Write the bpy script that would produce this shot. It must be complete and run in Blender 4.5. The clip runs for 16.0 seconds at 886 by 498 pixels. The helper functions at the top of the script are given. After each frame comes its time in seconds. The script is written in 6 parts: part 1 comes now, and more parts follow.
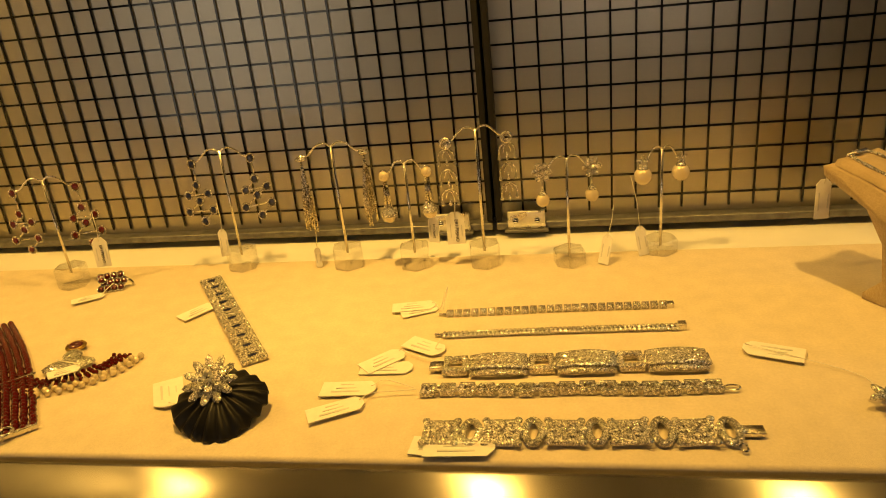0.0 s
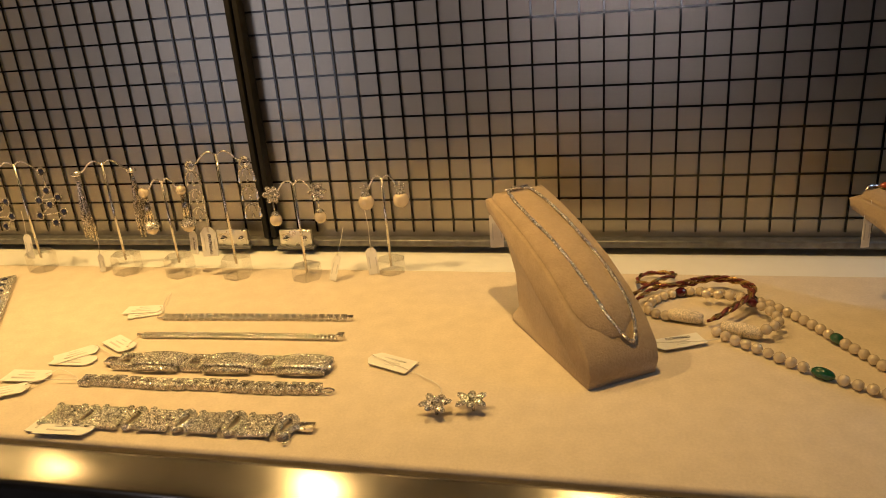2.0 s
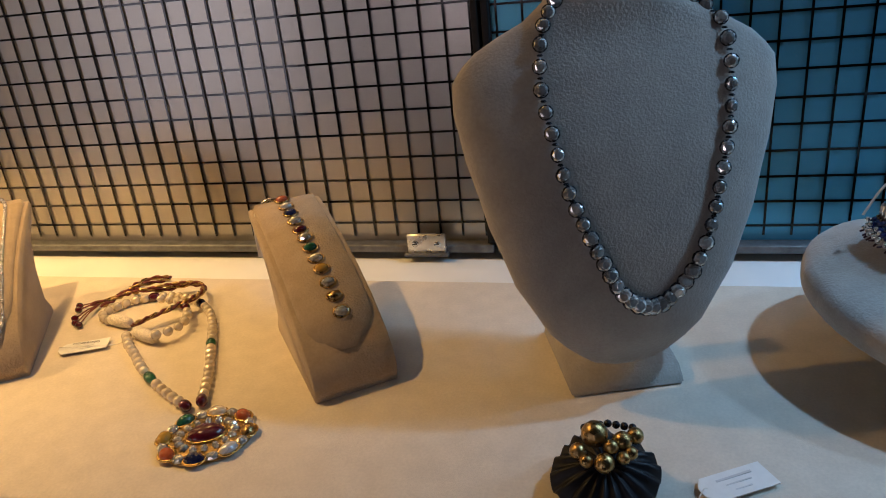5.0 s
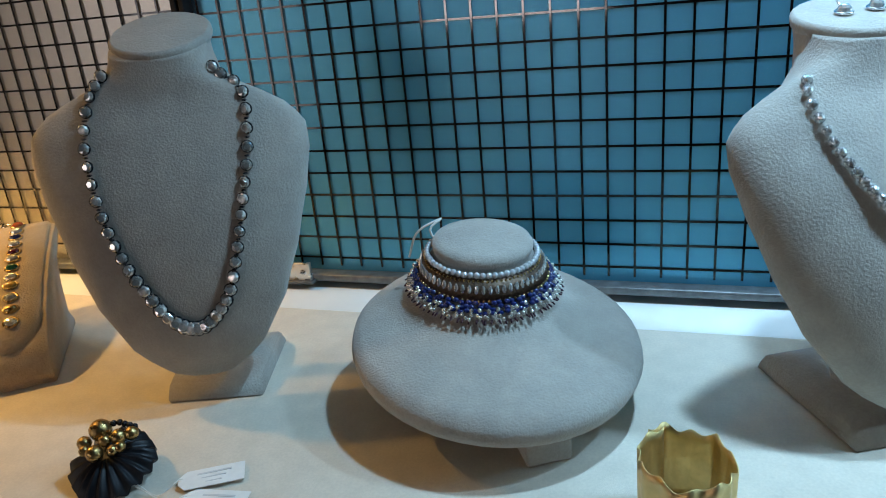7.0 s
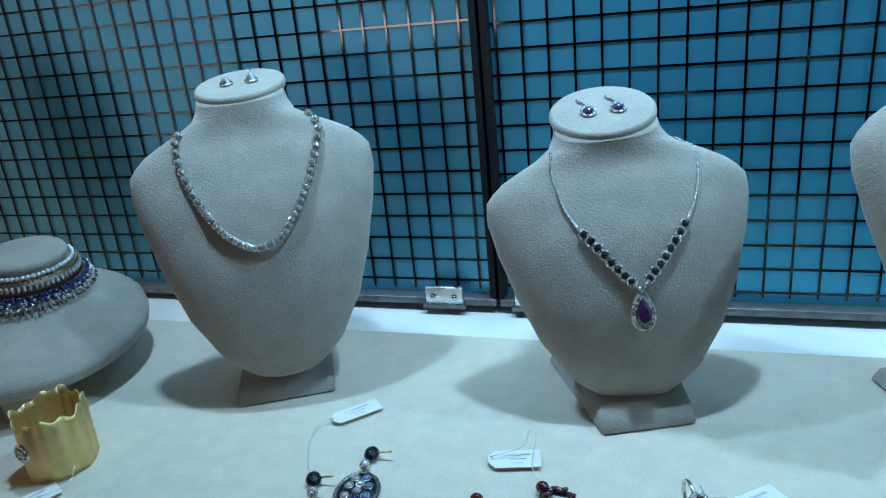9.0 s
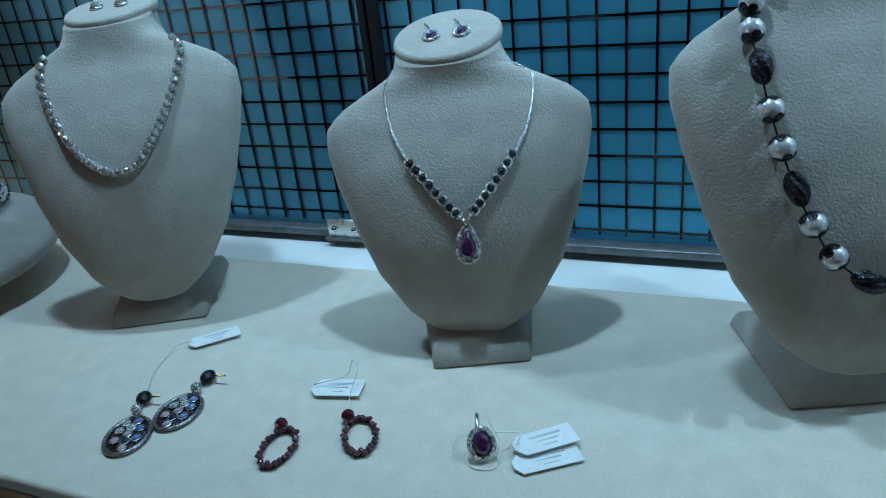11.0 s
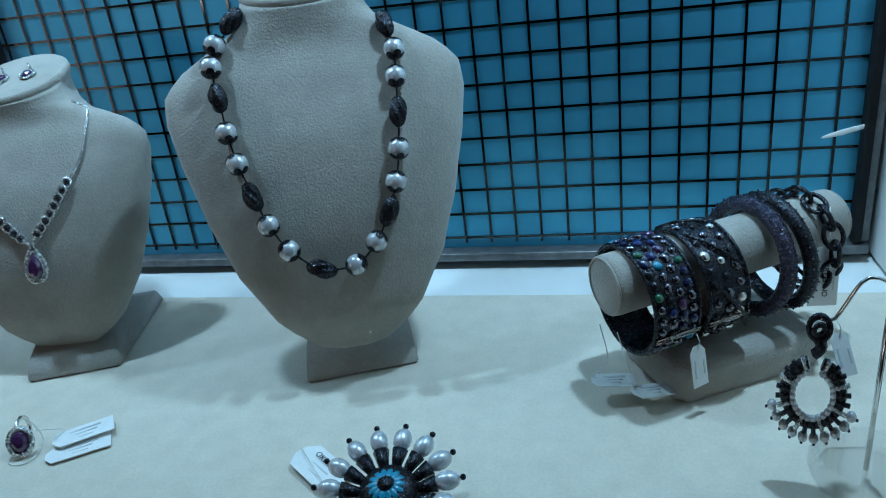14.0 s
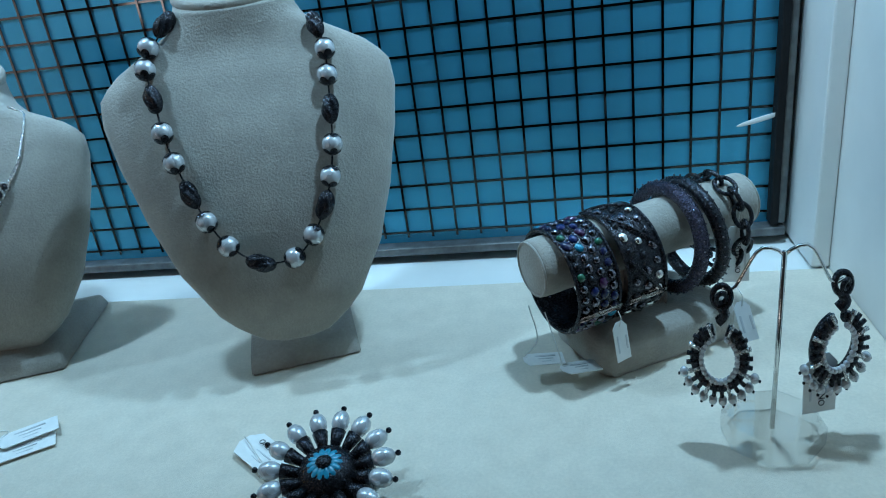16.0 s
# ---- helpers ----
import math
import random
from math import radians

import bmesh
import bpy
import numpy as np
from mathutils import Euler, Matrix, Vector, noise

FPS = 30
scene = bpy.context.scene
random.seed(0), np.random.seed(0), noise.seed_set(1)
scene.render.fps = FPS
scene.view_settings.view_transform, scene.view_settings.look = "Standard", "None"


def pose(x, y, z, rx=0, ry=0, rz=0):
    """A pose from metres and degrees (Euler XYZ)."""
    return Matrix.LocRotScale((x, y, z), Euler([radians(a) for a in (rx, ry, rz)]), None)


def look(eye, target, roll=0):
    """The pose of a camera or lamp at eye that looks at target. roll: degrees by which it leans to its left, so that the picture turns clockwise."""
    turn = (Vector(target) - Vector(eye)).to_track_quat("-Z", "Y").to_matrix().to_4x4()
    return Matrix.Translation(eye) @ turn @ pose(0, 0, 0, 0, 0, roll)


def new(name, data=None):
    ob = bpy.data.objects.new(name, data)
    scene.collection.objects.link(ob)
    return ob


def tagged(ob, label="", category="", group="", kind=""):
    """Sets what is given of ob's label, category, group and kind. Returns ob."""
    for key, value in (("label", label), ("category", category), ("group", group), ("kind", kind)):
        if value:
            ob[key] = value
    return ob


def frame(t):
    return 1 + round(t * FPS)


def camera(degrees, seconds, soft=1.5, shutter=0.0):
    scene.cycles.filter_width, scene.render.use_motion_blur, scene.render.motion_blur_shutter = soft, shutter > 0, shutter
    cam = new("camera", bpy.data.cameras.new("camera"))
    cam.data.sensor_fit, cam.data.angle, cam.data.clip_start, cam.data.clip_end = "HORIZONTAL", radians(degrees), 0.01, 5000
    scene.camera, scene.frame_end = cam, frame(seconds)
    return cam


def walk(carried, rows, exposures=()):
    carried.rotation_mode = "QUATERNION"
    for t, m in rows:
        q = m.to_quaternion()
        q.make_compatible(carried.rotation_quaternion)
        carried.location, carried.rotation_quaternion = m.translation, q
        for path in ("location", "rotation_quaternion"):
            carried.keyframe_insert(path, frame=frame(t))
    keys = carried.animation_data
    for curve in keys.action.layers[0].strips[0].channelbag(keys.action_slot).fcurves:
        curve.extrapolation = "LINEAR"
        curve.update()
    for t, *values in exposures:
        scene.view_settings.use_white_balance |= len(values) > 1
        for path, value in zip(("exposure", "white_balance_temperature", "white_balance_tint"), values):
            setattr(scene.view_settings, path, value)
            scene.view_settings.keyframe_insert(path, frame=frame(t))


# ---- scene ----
import collections

cam = camera(63.0, 16.0, 1.0)

PATH = [
    (0, (0.086, -0.697, 0.279), (-0.261, 1.117, -0.489), -6.1),
    (0.5, (0.155, -0.684, 0.277), (-0.274, 1.113, -0.488), -5.4),
    (1, (0.228, -0.675, 0.272), (-0.242, 1.116, -0.486), -3.8),
    (1.5, (0.302, -0.689, 0.28), (-0.197, 1.112, -0.432), -4.6),
    (2, (0.385, -0.705, 0.277), (-0.07, 1.109, -0.433), -4.7),
    (2.5, (0.454, -0.673, 0.268), (0.056, 1.134, -0.491), -5.7),
    (3, (0.532, -0.631, 0.268), (0.036, 1.147, -0.502), -5.3),
    (3.2, (0.563, -0.616, 0.274), (0.084, 1.159, -0.512), -5.0),
    (5.3, (0.919, -0.631, 0.279), (0.413, 1.149, -0.479), -6.5),
    (5.5, (0.952, -0.643, 0.283), (0.441, 1.144, -0.456), -7.1),
    (6, (1.04, -0.664, 0.294), (0.533, 1.145, -0.393), -8.1),
    (6.5, (1.105, -0.658, 0.292), (0.54, 1.15, -0.35), -7.9),
    (7, (1.207, -0.608, 0.289), (0.574, 1.151, -0.423), -5.6),
    (7.5, (1.309, -0.626, 0.296), (0.553, 1.093, -0.392), -6.4),
    (8, (1.463, -0.661, 0.308), (0.749, 1.067, -0.403), -4.9),
    (8.5, (1.569, -0.67, 0.322), (0.922, 1.092, -0.369), -6.0),
    (9, (1.637, -0.625, 0.307), (1.038, 1.152, -0.387), -5.8),
    (9.2, (1.663, -0.597, 0.302), (1.038, 1.162, -0.415), -5.2),
    (11.3, (1.81, -0.57, 0.278), (1.058, 1.09, -0.545), -6.6),
    (11.5, (1.834, -0.572, 0.277), (1.092, 1.094, -0.545), -6.8),
    (12, (1.882, -0.577, 0.273), (1.236, 1.127, -0.551), -5.6),
    (12.5, (1.922, -0.574, 0.273), (1.397, 1.158, -0.577), -6.2),
    (13, (1.95, -0.575, 0.274), (1.459, 1.175, -0.56), -6.6),
    (13.5, (1.989, -0.573, 0.275), (1.516, 1.202, -0.515), -6.8),
    (14, (2.023, -0.57, 0.273), (1.564, 1.204, -0.527), -7.2),
    (14.5, (2.041, -0.57, 0.274), (1.56, 1.2, -0.522), -7.7),
    (15, (2.055, -0.57, 0.266), (1.688, 1.218, -0.552), -7.5),
    (15.5, (2.057, -0.578, 0.268), (1.747, 1.224, -0.542), -7.7),
    (16, (2.043, -0.588, 0.269), (1.69, 1.211, -0.529), -7.7),
]
EXPO = [(0, -0.14, 9000, 9), (1.2, -0.10, 8800, 11), (2.0, -0.06, 5900, 22), (3.2, -0.10, 4850, 31), (5.3, 0.72, 5950, 26), (7.2, 1.08, 6250, 18),
        (9.2, 0.48, 6180, 16), (11.3, 0.15, 6250, 16), (13.0, 0.18, 6200, 16), (16, 0.34, 6180, 15)]
walk(cam, [(t, look(e, g, r)) for t, e, g, r in PATH], EXPO)

# ---- light ----
world = bpy.data.worlds.new("shop")
scene.world = world
world.use_nodes = True
world.node_tree.nodes["Background"].inputs[0].default_value = (0.14, 0.12, 0.10, 1)
world.node_tree.nodes["Background"].inputs[1].default_value = 0.18
WARM, COOL = (1.0, 0.61, 0.16), (0.42, 0.77, 1.0)
LAMPS = [(-0.66, -0.24, WARM, 1.8), (-0.12, -0.24, WARM, 2.2), (0.32, -0.24, WARM, 1.2),
         (1.28, -0.15, COOL, 1.12), (1.63, -0.150, COOL, 1.22), (2.11, -0.13, COOL, 1.5)]


def downlight(x, y, z, colour, watts):
    data = bpy.data.lights.new("downlight", "AREA")
    data.shape, data.size, data.energy, data.color = "DISK", 0.036, watts, colour
    data.spread = radians(118 if colour == WARM else 142)
    lamp = new("downlight_beam", data)
    lamp.matrix_world = look((x, y, z), (x, y + 0.06, 0))


for lx, ly, lc, lw in LAMPS:
    downlight(lx, ly, 0.652, lc, lw)


# ---- materials ----
def mat(name, colour, rough=0.6, metal=0.0, var=0.12, scale=60.0, bump=0.0, bump_scale=400.0, coat=0.0, sheen=0.0,
        trans=0.0, ior=1.45, stain=0.0, rand=0.0, rough_var=0.1, bump_dist=0.001, spec=0.5, cells=0.0):
    m = bpy.data.materials.new(name)
    m.use_nodes = True
    nt = m.node_tree
    b = nt.nodes["Principled BSDF"]
    b.inputs["Metallic"].default_value = metal
    b.inputs["Coat Weight"].default_value = coat
    b.inputs["Coat Roughness"].default_value = 0.08
    b.inputs["Specular IOR Level"].default_value = spec
    b.inputs["Sheen Weight"].default_value = sheen
    b.inputs["Transmission Weight"].default_value = trans
    b.inputs["IOR"].default_value = ior
    co = nt.nodes.new("ShaderNodeTexCoord")

    def noise_tex(s, detail):
        n = nt.nodes.new("ShaderNodeTexNoise")
        n.inputs["Scale"].default_value, n.inputs["Detail"].default_value = s, detail
        nt.links.new(co.outputs["Object"], n.inputs["Vector"])
        return n.outputs["Fac"]

    def ramp(fac, lo, hi):
        n = nt.nodes.new("ShaderNodeMapRange")
        n.inputs["From Min"].default_value, n.inputs["From Max"].default_value = 0.3, 0.7
        n.inputs["To Min"].default_value, n.inputs["To Max"].default_value = lo, hi
        nt.links.new(fac, n.inputs["Value"])
        return n.outputs["Result"]

    def times(a, c):
        n = nt.nodes.new("ShaderNodeMath")
        n.operation = "MULTIPLY"
        nt.links.new(a, n.inputs[0])
        nt.links.new(c, n.inputs[1])
        return n.outputs[0]

    value = ramp(noise_tex(scale, 4), 1 - var, 1 + var)
    if stain:
        value = times(value, ramp(noise_tex(scale * 0.12, 3), 1 - stain, 1 + stain * 0.4))
    if rand:
        info = nt.nodes.new("ShaderNodeObjectInfo")
        r = nt.nodes.new("ShaderNodeMapRange")
        r.inputs["To Min"].default_value, r.inputs["To Max"].default_value = 1 - rand, 1 + rand
        nt.links.new(info.outputs["Random"], r.inputs["Value"])
        value = times(value, r.outputs["Result"])
    if cells:
        vo = nt.nodes.new("ShaderNodeTexVoronoi")
        vo.inputs["Scale"].default_value = cells
        nt.links.new(co.outputs["Object"], vo.inputs["Vector"])
        r = nt.nodes.new("ShaderNodeMapRange")
        r.inputs["From Min"].default_value, r.inputs["From Max"].default_value = 0.35, 0.75
        r.inputs["To Min"].default_value, r.inputs["To Max"].default_value = 1.0, 0.32
        nt.links.new(vo.outputs["Distance"], r.inputs["Value"])
        value = times(value, r.outputs["Result"])
    mix = nt.nodes.new("ShaderNodeVectorMath")
    mix.operation = "SCALE"
    mix.inputs[0].default_value = colour
    nt.links.new(value, mix.inputs["Scale"])
    nt.links.new(mix.outputs[0], b.inputs["Base Color"])
    nt.links.new(ramp(noise_tex(scale * 0.7, 2), max(0.02, rough - rough_var), min(1, rough + rough_var)), b.inputs["Roughness"])
    if bump:
        bp = nt.nodes.new("ShaderNodeBump")
        bp.inputs["Strength"].default_value, bp.inputs["Distance"].default_value = bump, bump_dist
        nt.links.new(noise_tex(bump_scale, 5), bp.inputs["Height"])
        nt.links.new(bp.outputs[0], b.inputs["Normal"])
    return m


def glass_mat(name, tint=(1, 1, 1), gloss=0.05):
    m = bpy.data.materials.new(name)
    m.use_nodes = True
    nt = m.node_tree
    nt.nodes.clear()
    out = nt.nodes.new("ShaderNodeOutputMaterial")
    tr = nt.nodes.new("ShaderNodeBsdfTransparent")
    tr.inputs[0].default_value = (*tint, 1)
    gl = nt.nodes.new("ShaderNodeBsdfGlossy")
    gl.inputs["Roughness"].default_value = gloss
    fr = nt.nodes.new("ShaderNodeFresnel")
    fr.inputs[0].default_value = 1.16
    mx = nt.nodes.new("ShaderNodeMixShader")
    nt.links.new(fr.outputs[0], mx.inputs[0])
    nt.links.new(tr.outputs[0], mx.inputs[1])
    nt.links.new(gl.outputs[0], mx.inputs[2])
    nt.links.new(mx.outputs[0], out.inputs[0])
    return m


M_CLOTH = mat("cream_cloth", (0.68, 0.60, 0.49), 0.85, var=0.05, scale=500, bump=0.5, bump_scale=1500, stain=0.07, bump_dist=0.0006)
M_WHITE = mat("white_paint", (0.80, 0.80, 0.77), 0.45, var=0.03, scale=25, bump=0.15, bump_scale=60, stain=0.05)
M_SUEDE = mat("grey_suede", (0.37, 0.335, 0.29), 0.95, var=0.06, scale=450, bump=0.55, bump_scale=620, sheen=0.25, stain=0.12, bump_dist=0.0012)
M_TAN = mat("tan_suede", (0.42, 0.32, 0.21), 0.95, var=0.06, scale=450, bump=0.55, bump_scale=620, sheen=0.25, stain=0.12, bump_dist=0.0012)
M_STEEL = mat("brushed_steel", (0.34, 0.325, 0.31), 0.24, 1.0, var=0.08, scale=40, rough_var=0.01)
steel = M_STEEL.node_tree
steel.nodes["Principled BSDF"].inputs["Anisotropic"].default_value = 0.9
brush = steel.nodes.new("ShaderNodeTangent")
brush.direction_type, brush.axis = "RADIAL", "X"
steel.links.new(brush.outputs[0], steel.nodes["Principled BSDF"].inputs["Tangent"])
M_CHROME = mat("chrome", (0.78, 0.77, 0.75), 0.15, 1.0, var=0.05)
M_NICKEL = mat("nickel_plate", (0.72, 0.70, 0.66), 0.3, 1.0, var=0.08, scale=150, bump=0.05)
M_WIRE = mat("glossy_black_wire", (0.048, 0.048, 0.050), 0.07, 1.0, var=0.1, scale=90, rough_var=0.02)
M_BLACKMETAL = mat("black_metal", (0.012, 0.012, 0.013), 0.65, 0.0, var=0.2, scale=90, bump=0.1, spec=0.2)
M_GREYMETAL = mat("grey_metal", (0.16, 0.16, 0.16), 0.45, 0.6, var=0.25, scale=120, bump=0.1)
# Backing tint set per bay: brownish grey on the left, bluer to the right
M_FILM = mat("brownish_film", (0.42, 0.39, 0.36), 0.31, 0.96, var=0.02, scale=400, spec=0.6, rough_var=0.0)
M_FILMBLUE = mat("blue_film", (0.080, 0.41, 0.63), 0.44, 0.78, var=0.02, scale=400, spec=0.6, stain=0.03, rough_var=0.0)
M_FILMGREY = mat("slate_blue_film", (0.110, 0.39, 0.57), 0.41, 0.85, var=0.02, scale=400, spec=0.6, stain=0.03, rough_var=0.0)
M_GLASS = glass_mat("pane_glass", (0.96, 0.98, 0.97), 0.35)
M_DARK = mat("dark_wall", (0.10, 0.095, 0.09), 0.7, var=0.1, scale=8)
M_ROOM = mat("brown_plaster", (0.13, 0.115, 0.10), 0.8, var=0.06, scale=6, bump=0.1, bump_scale=40)
M_FRONT = mat("dark_front", (0.05, 0.045, 0.04), 0.5, var=0.2, scale=30)


# ---- builders ----
FACETED = ("clear_stone", "violet_stone", "dark_red_stone", "dark_blue_stone")


def smooth(bm):
    for f in bm.faces:
        f.smooth = True
    return bm


def part(name, bm, material, parent=None, label="", m=None, flat=False):
    me = bpy.data.meshes.new(name)
    bmesh.ops.recalc_face_normals(bm, faces=bm.faces)
    if not flat and material.name not in FACETED:
        smooth(bm)
    bm.to_mesh(me)
    bm.free()
    me.materials.append(material)
    ob = new(name, me)
    if parent:
        ob.parent = parent
    if m is not None:
        ob.matrix_local = m
    if label:
        tagged(ob, label)
    return ob


def thing(name, m, label, category, group="", kind=""):
    ob = new(name)
    ob.empty_display_size = 0.01
    ob.matrix_world = m
    return tagged(ob, label, category, group, kind)


def box(bm, cx, cy, cz, sx, sy, sz, bevel=0.0, m=None):
    r = bmesh.ops.create_cube(bm, size=1)
    vs = r["verts"]
    for v in vs:
        v.co = Vector((cx + v.co.x * sx, cy + v.co.y * sy, cz + v.co.z * sz))
        if m is not None:
            v.co = m @ v.co
    if bevel:
        es = {e for v in vs for e in v.link_edges}
        bmesh.ops.bevel(bm, geom=list(es), offset=bevel, segments=2, affect="EDGES", profile=0.6)
    return bm


def boxed(cx, cy, cz, sx, sy, sz, bevel=0.0, m=None):
    return box(bmesh.new(), cx, cy, cz, sx, sy, sz, bevel, m)


def ball(bm, c, r, sx=1, sy=1, sz=1, u=10, v=7, m=None):
    res = bmesh.ops.create_uvsphere(bm, u_segments=u, v_segments=v, radius=r)
    for w in res["verts"]:
        w.co = Vector((w.co.x * sx, w.co.y * sy, w.co.z * sz))
        if m is not None:
            w.co = m @ w.co
        w.co += Vector(c)
    return bm


def tube(bm, pts, radius, n=6, closed=False):
    pts = [Vector(p) for p in pts]
    k = len(pts)
    rings = []
    up = Vector((0, 0, 1))
    side = None
    for i, p in enumerate(pts):
        a = pts[(i - 1) % k] if closed or i else p
        b = pts[(i + 1) % k] if closed or i < k - 1 else p
        d = (b - a).normalized()
        if side is None:
            side = d.cross(up if abs(d.z) < 0.9 else Vector((1, 0, 0))).normalized()
        side = (side - d * side.dot(d)).normalized()
        other = d.cross(side)
        r = radius(i / max(1, k - 1)) if callable(radius) else radius
        rings.append([bm.verts.new(p + side * (r * math.cos(2 * math.pi * j / n)) + other * (r * math.sin(2 * math.pi * j / n)))
                      for j in range(n)])
    for i in range(k if closed else k - 1):
        a, b = rings[i], rings[(i + 1) % k]
        for j in range(n):
            bm.faces.new((a[j], a[(j + 1) % n], b[(j + 1) % n], b[j]))
    if not closed:
        bm.faces.new(rings[0][::-1])
        bm.faces.new(rings[-1])
    return bm


def lathe(bm, profile, n=24, m=None, cap=True):
    rings = []
    for r, z in profile:
        ring = []
        for j in range(n):
            a = 2 * math.pi * j / n
            co = Vector((r * math.cos(a), r * math.sin(a), z))
            ring.append(bm.verts.new(m @ co if m is not None else co))
        rings.append(ring)
    for a, b in zip(rings, rings[1:]):
        for j in range(n):
            bm.faces.new((a[j], a[(j + 1) % n], b[(j + 1) % n], b[j]))
    if cap:
        bm.faces.new(rings[0][::-1])
        bm.faces.new(rings[-1])
    return bm


def loft(rings, cap=True):
    bm = bmesh.new()
    made = [[bm.verts.new(p) for p in r] for r in rings]
    n = len(made[0])
    for a, b in zip(made, made[1:]):
        for j in range(n):
            bm.faces.new((a[j], a[(j + 1) % n], b[(j + 1) % n], b[j]))
    if cap:
        bm.faces.new(made[0][::-1])
        bm.faces.new(made[-1])
    return bm


def lerp(table, x):
    for (a, fa), (b, fb) in zip(table, table[1:]):
        if x <= b:
            k = (x - a) / (b - a)
            k = k * k * (3 - 2 * k) * 0.4 + k * 0.6
            return fa + (fb - fa) * k
    return table[-1][1]


def structure(name, bm, material, label, category, flat=True):
    return tagged(part(name, bm, material, flat=flat), label, category, kind="structure")


# ---- the case ----
X0, X1 = -0.726, 2.235
structure("display_board", boxed((X0 + X1) / 2, -0.208, -0.011, X1 - X0, 0.304, 0.022, 0.003), M_CLOTH,
          "cream cloth-covered display board of the shop window", "display board", flat=False)
structure("ledge", boxed((X0 + X1) / 2, 0.002, -0.016, X1 - X0, 0.112, 0.026, 0.002), M_WHITE,
          "white painted ledge below the meshed glass", "ledge")
structure("steel_edge", boxed(0, 0, 0, X1 - X0, 0.030, 0.010, 0.003, pose((X0 + X1) / 2, -0.3765, -0.0115, 19, 0, 0)), M_STEEL,
          "brushed stainless steel edge strip along the board", "edge strip", flat=False)
structure("case_front", boxed((X0 + X1) / 2, -0.367, -0.42, X1 - X0, 0.03, 0.80), M_FRONT, "dark front below the display board", "case front")
structure("wall_side", boxed(X1 + 0.02, -0.17, 0.33, 0.04, 0.46, 0.75), M_WHITE, "white painted side wall of the window", "wall")
structure("wall_left", boxed(X0 - 0.02, -0.17, 0.33, 0.04, 0.46, 0.75), M_WHITE, "white painted side wall of the window", "wall")
structure("ceiling", boxed((X0 + X1) / 2, -0.16, 0.69, X1 - X0 + 0.08, 0.48, 0.04), M_WHITE, "white ceiling over the display", "ceiling")
structure("wall_back", boxed((X0 + X1) / 2, 0.075, 0.33, X1 - X0 + 0.08, 0.02, 0.75), M_DARK, "dark wall behind the glass", "wall")
structure("room_floor", boxed(0.75, -2.0, -0.86, 7, 5, 0.04), M_DARK, "dark floor of the shop", "floor")
structure("room_wall", boxed(0.75, -4.0, 0.62, 7, 0.05, 3), M_ROOM, "plain far wall of the shop", "wall")
structure("room_wall_side", boxed(-2.77, -1.95, 0.62, 0.05, 4.1, 3), M_ROOM, "plain side wall of the shop", "wall")
structure("room_wall_end", boxed(4.27, -1.95, 0.62, 0.05, 4.1, 3), M_ROOM, "plain side wall of the shop", "wall")
structure("room_wall_front", boxed(0.75, 0.13, 0.62, 7, 0.05, 3), M_ROOM, "plain wall behind the display", "wall")
structure("room_ceiling", boxed(0.75, -1.95, 2.14, 7.1, 4.3, 0.04), M_ROOM, "plain ceiling of the shop", "ceiling")
# jamb between the last frame and the side wall
structure("window_jamb", boxed(2.2283, -0.013, 0.33, 0.0130, 0.086, 0.66, 0.002), M_WHITE, "white window jamb beside the glass", "window jamb")

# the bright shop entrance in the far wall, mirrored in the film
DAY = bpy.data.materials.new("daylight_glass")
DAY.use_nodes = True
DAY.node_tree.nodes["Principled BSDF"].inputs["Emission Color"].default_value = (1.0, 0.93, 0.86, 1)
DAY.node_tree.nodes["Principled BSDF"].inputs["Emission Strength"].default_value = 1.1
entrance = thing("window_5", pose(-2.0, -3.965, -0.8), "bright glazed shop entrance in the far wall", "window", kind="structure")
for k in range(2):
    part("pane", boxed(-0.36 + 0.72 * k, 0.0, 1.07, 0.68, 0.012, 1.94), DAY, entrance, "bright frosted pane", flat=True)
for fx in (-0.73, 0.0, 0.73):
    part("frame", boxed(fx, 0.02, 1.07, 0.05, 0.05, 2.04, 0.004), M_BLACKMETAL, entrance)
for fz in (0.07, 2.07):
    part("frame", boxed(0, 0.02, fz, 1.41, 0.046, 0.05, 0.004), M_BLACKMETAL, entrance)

# a lit showcase across the shop, mirrored in the wires
LIGHT = bpy.data.materials.new("lit_panel")
LIGHT.use_nodes = True
LIGHT.node_tree.nodes["Principled BSDF"].inputs["Emission Color"].default_value = (1.0, 0.86, 0.78, 1)
LIGHT.node_tree.nodes["Principled BSDF"].inputs["Emission Strength"].default_value = 5.5
case = thing("showcase", pose(0.42, -2.80, -0.84), "lit white showcase standing across the shop", "showcase")
part("plinth", boxed(0, -0.15, 0.45, 0.90, 0.32, 0.90, 0.01), M_WHITE, case, "white plinth")
part("light_panel", boxed(0, 0.0, 0.965, 0.84, 0.02, 0.11, 0.004), LIGHT, case, "glowing white panel")
part("hood", boxed(0, -0.15, 1.041, 0.90, 0.32, 0.04, 0.006), M_WHITE, case, "white hood")

POSTS = [X0 + 0.004, 0.010, 0.748, 1.478, 2.219]
PITCH, ZTOP = 0.0225, 0.48


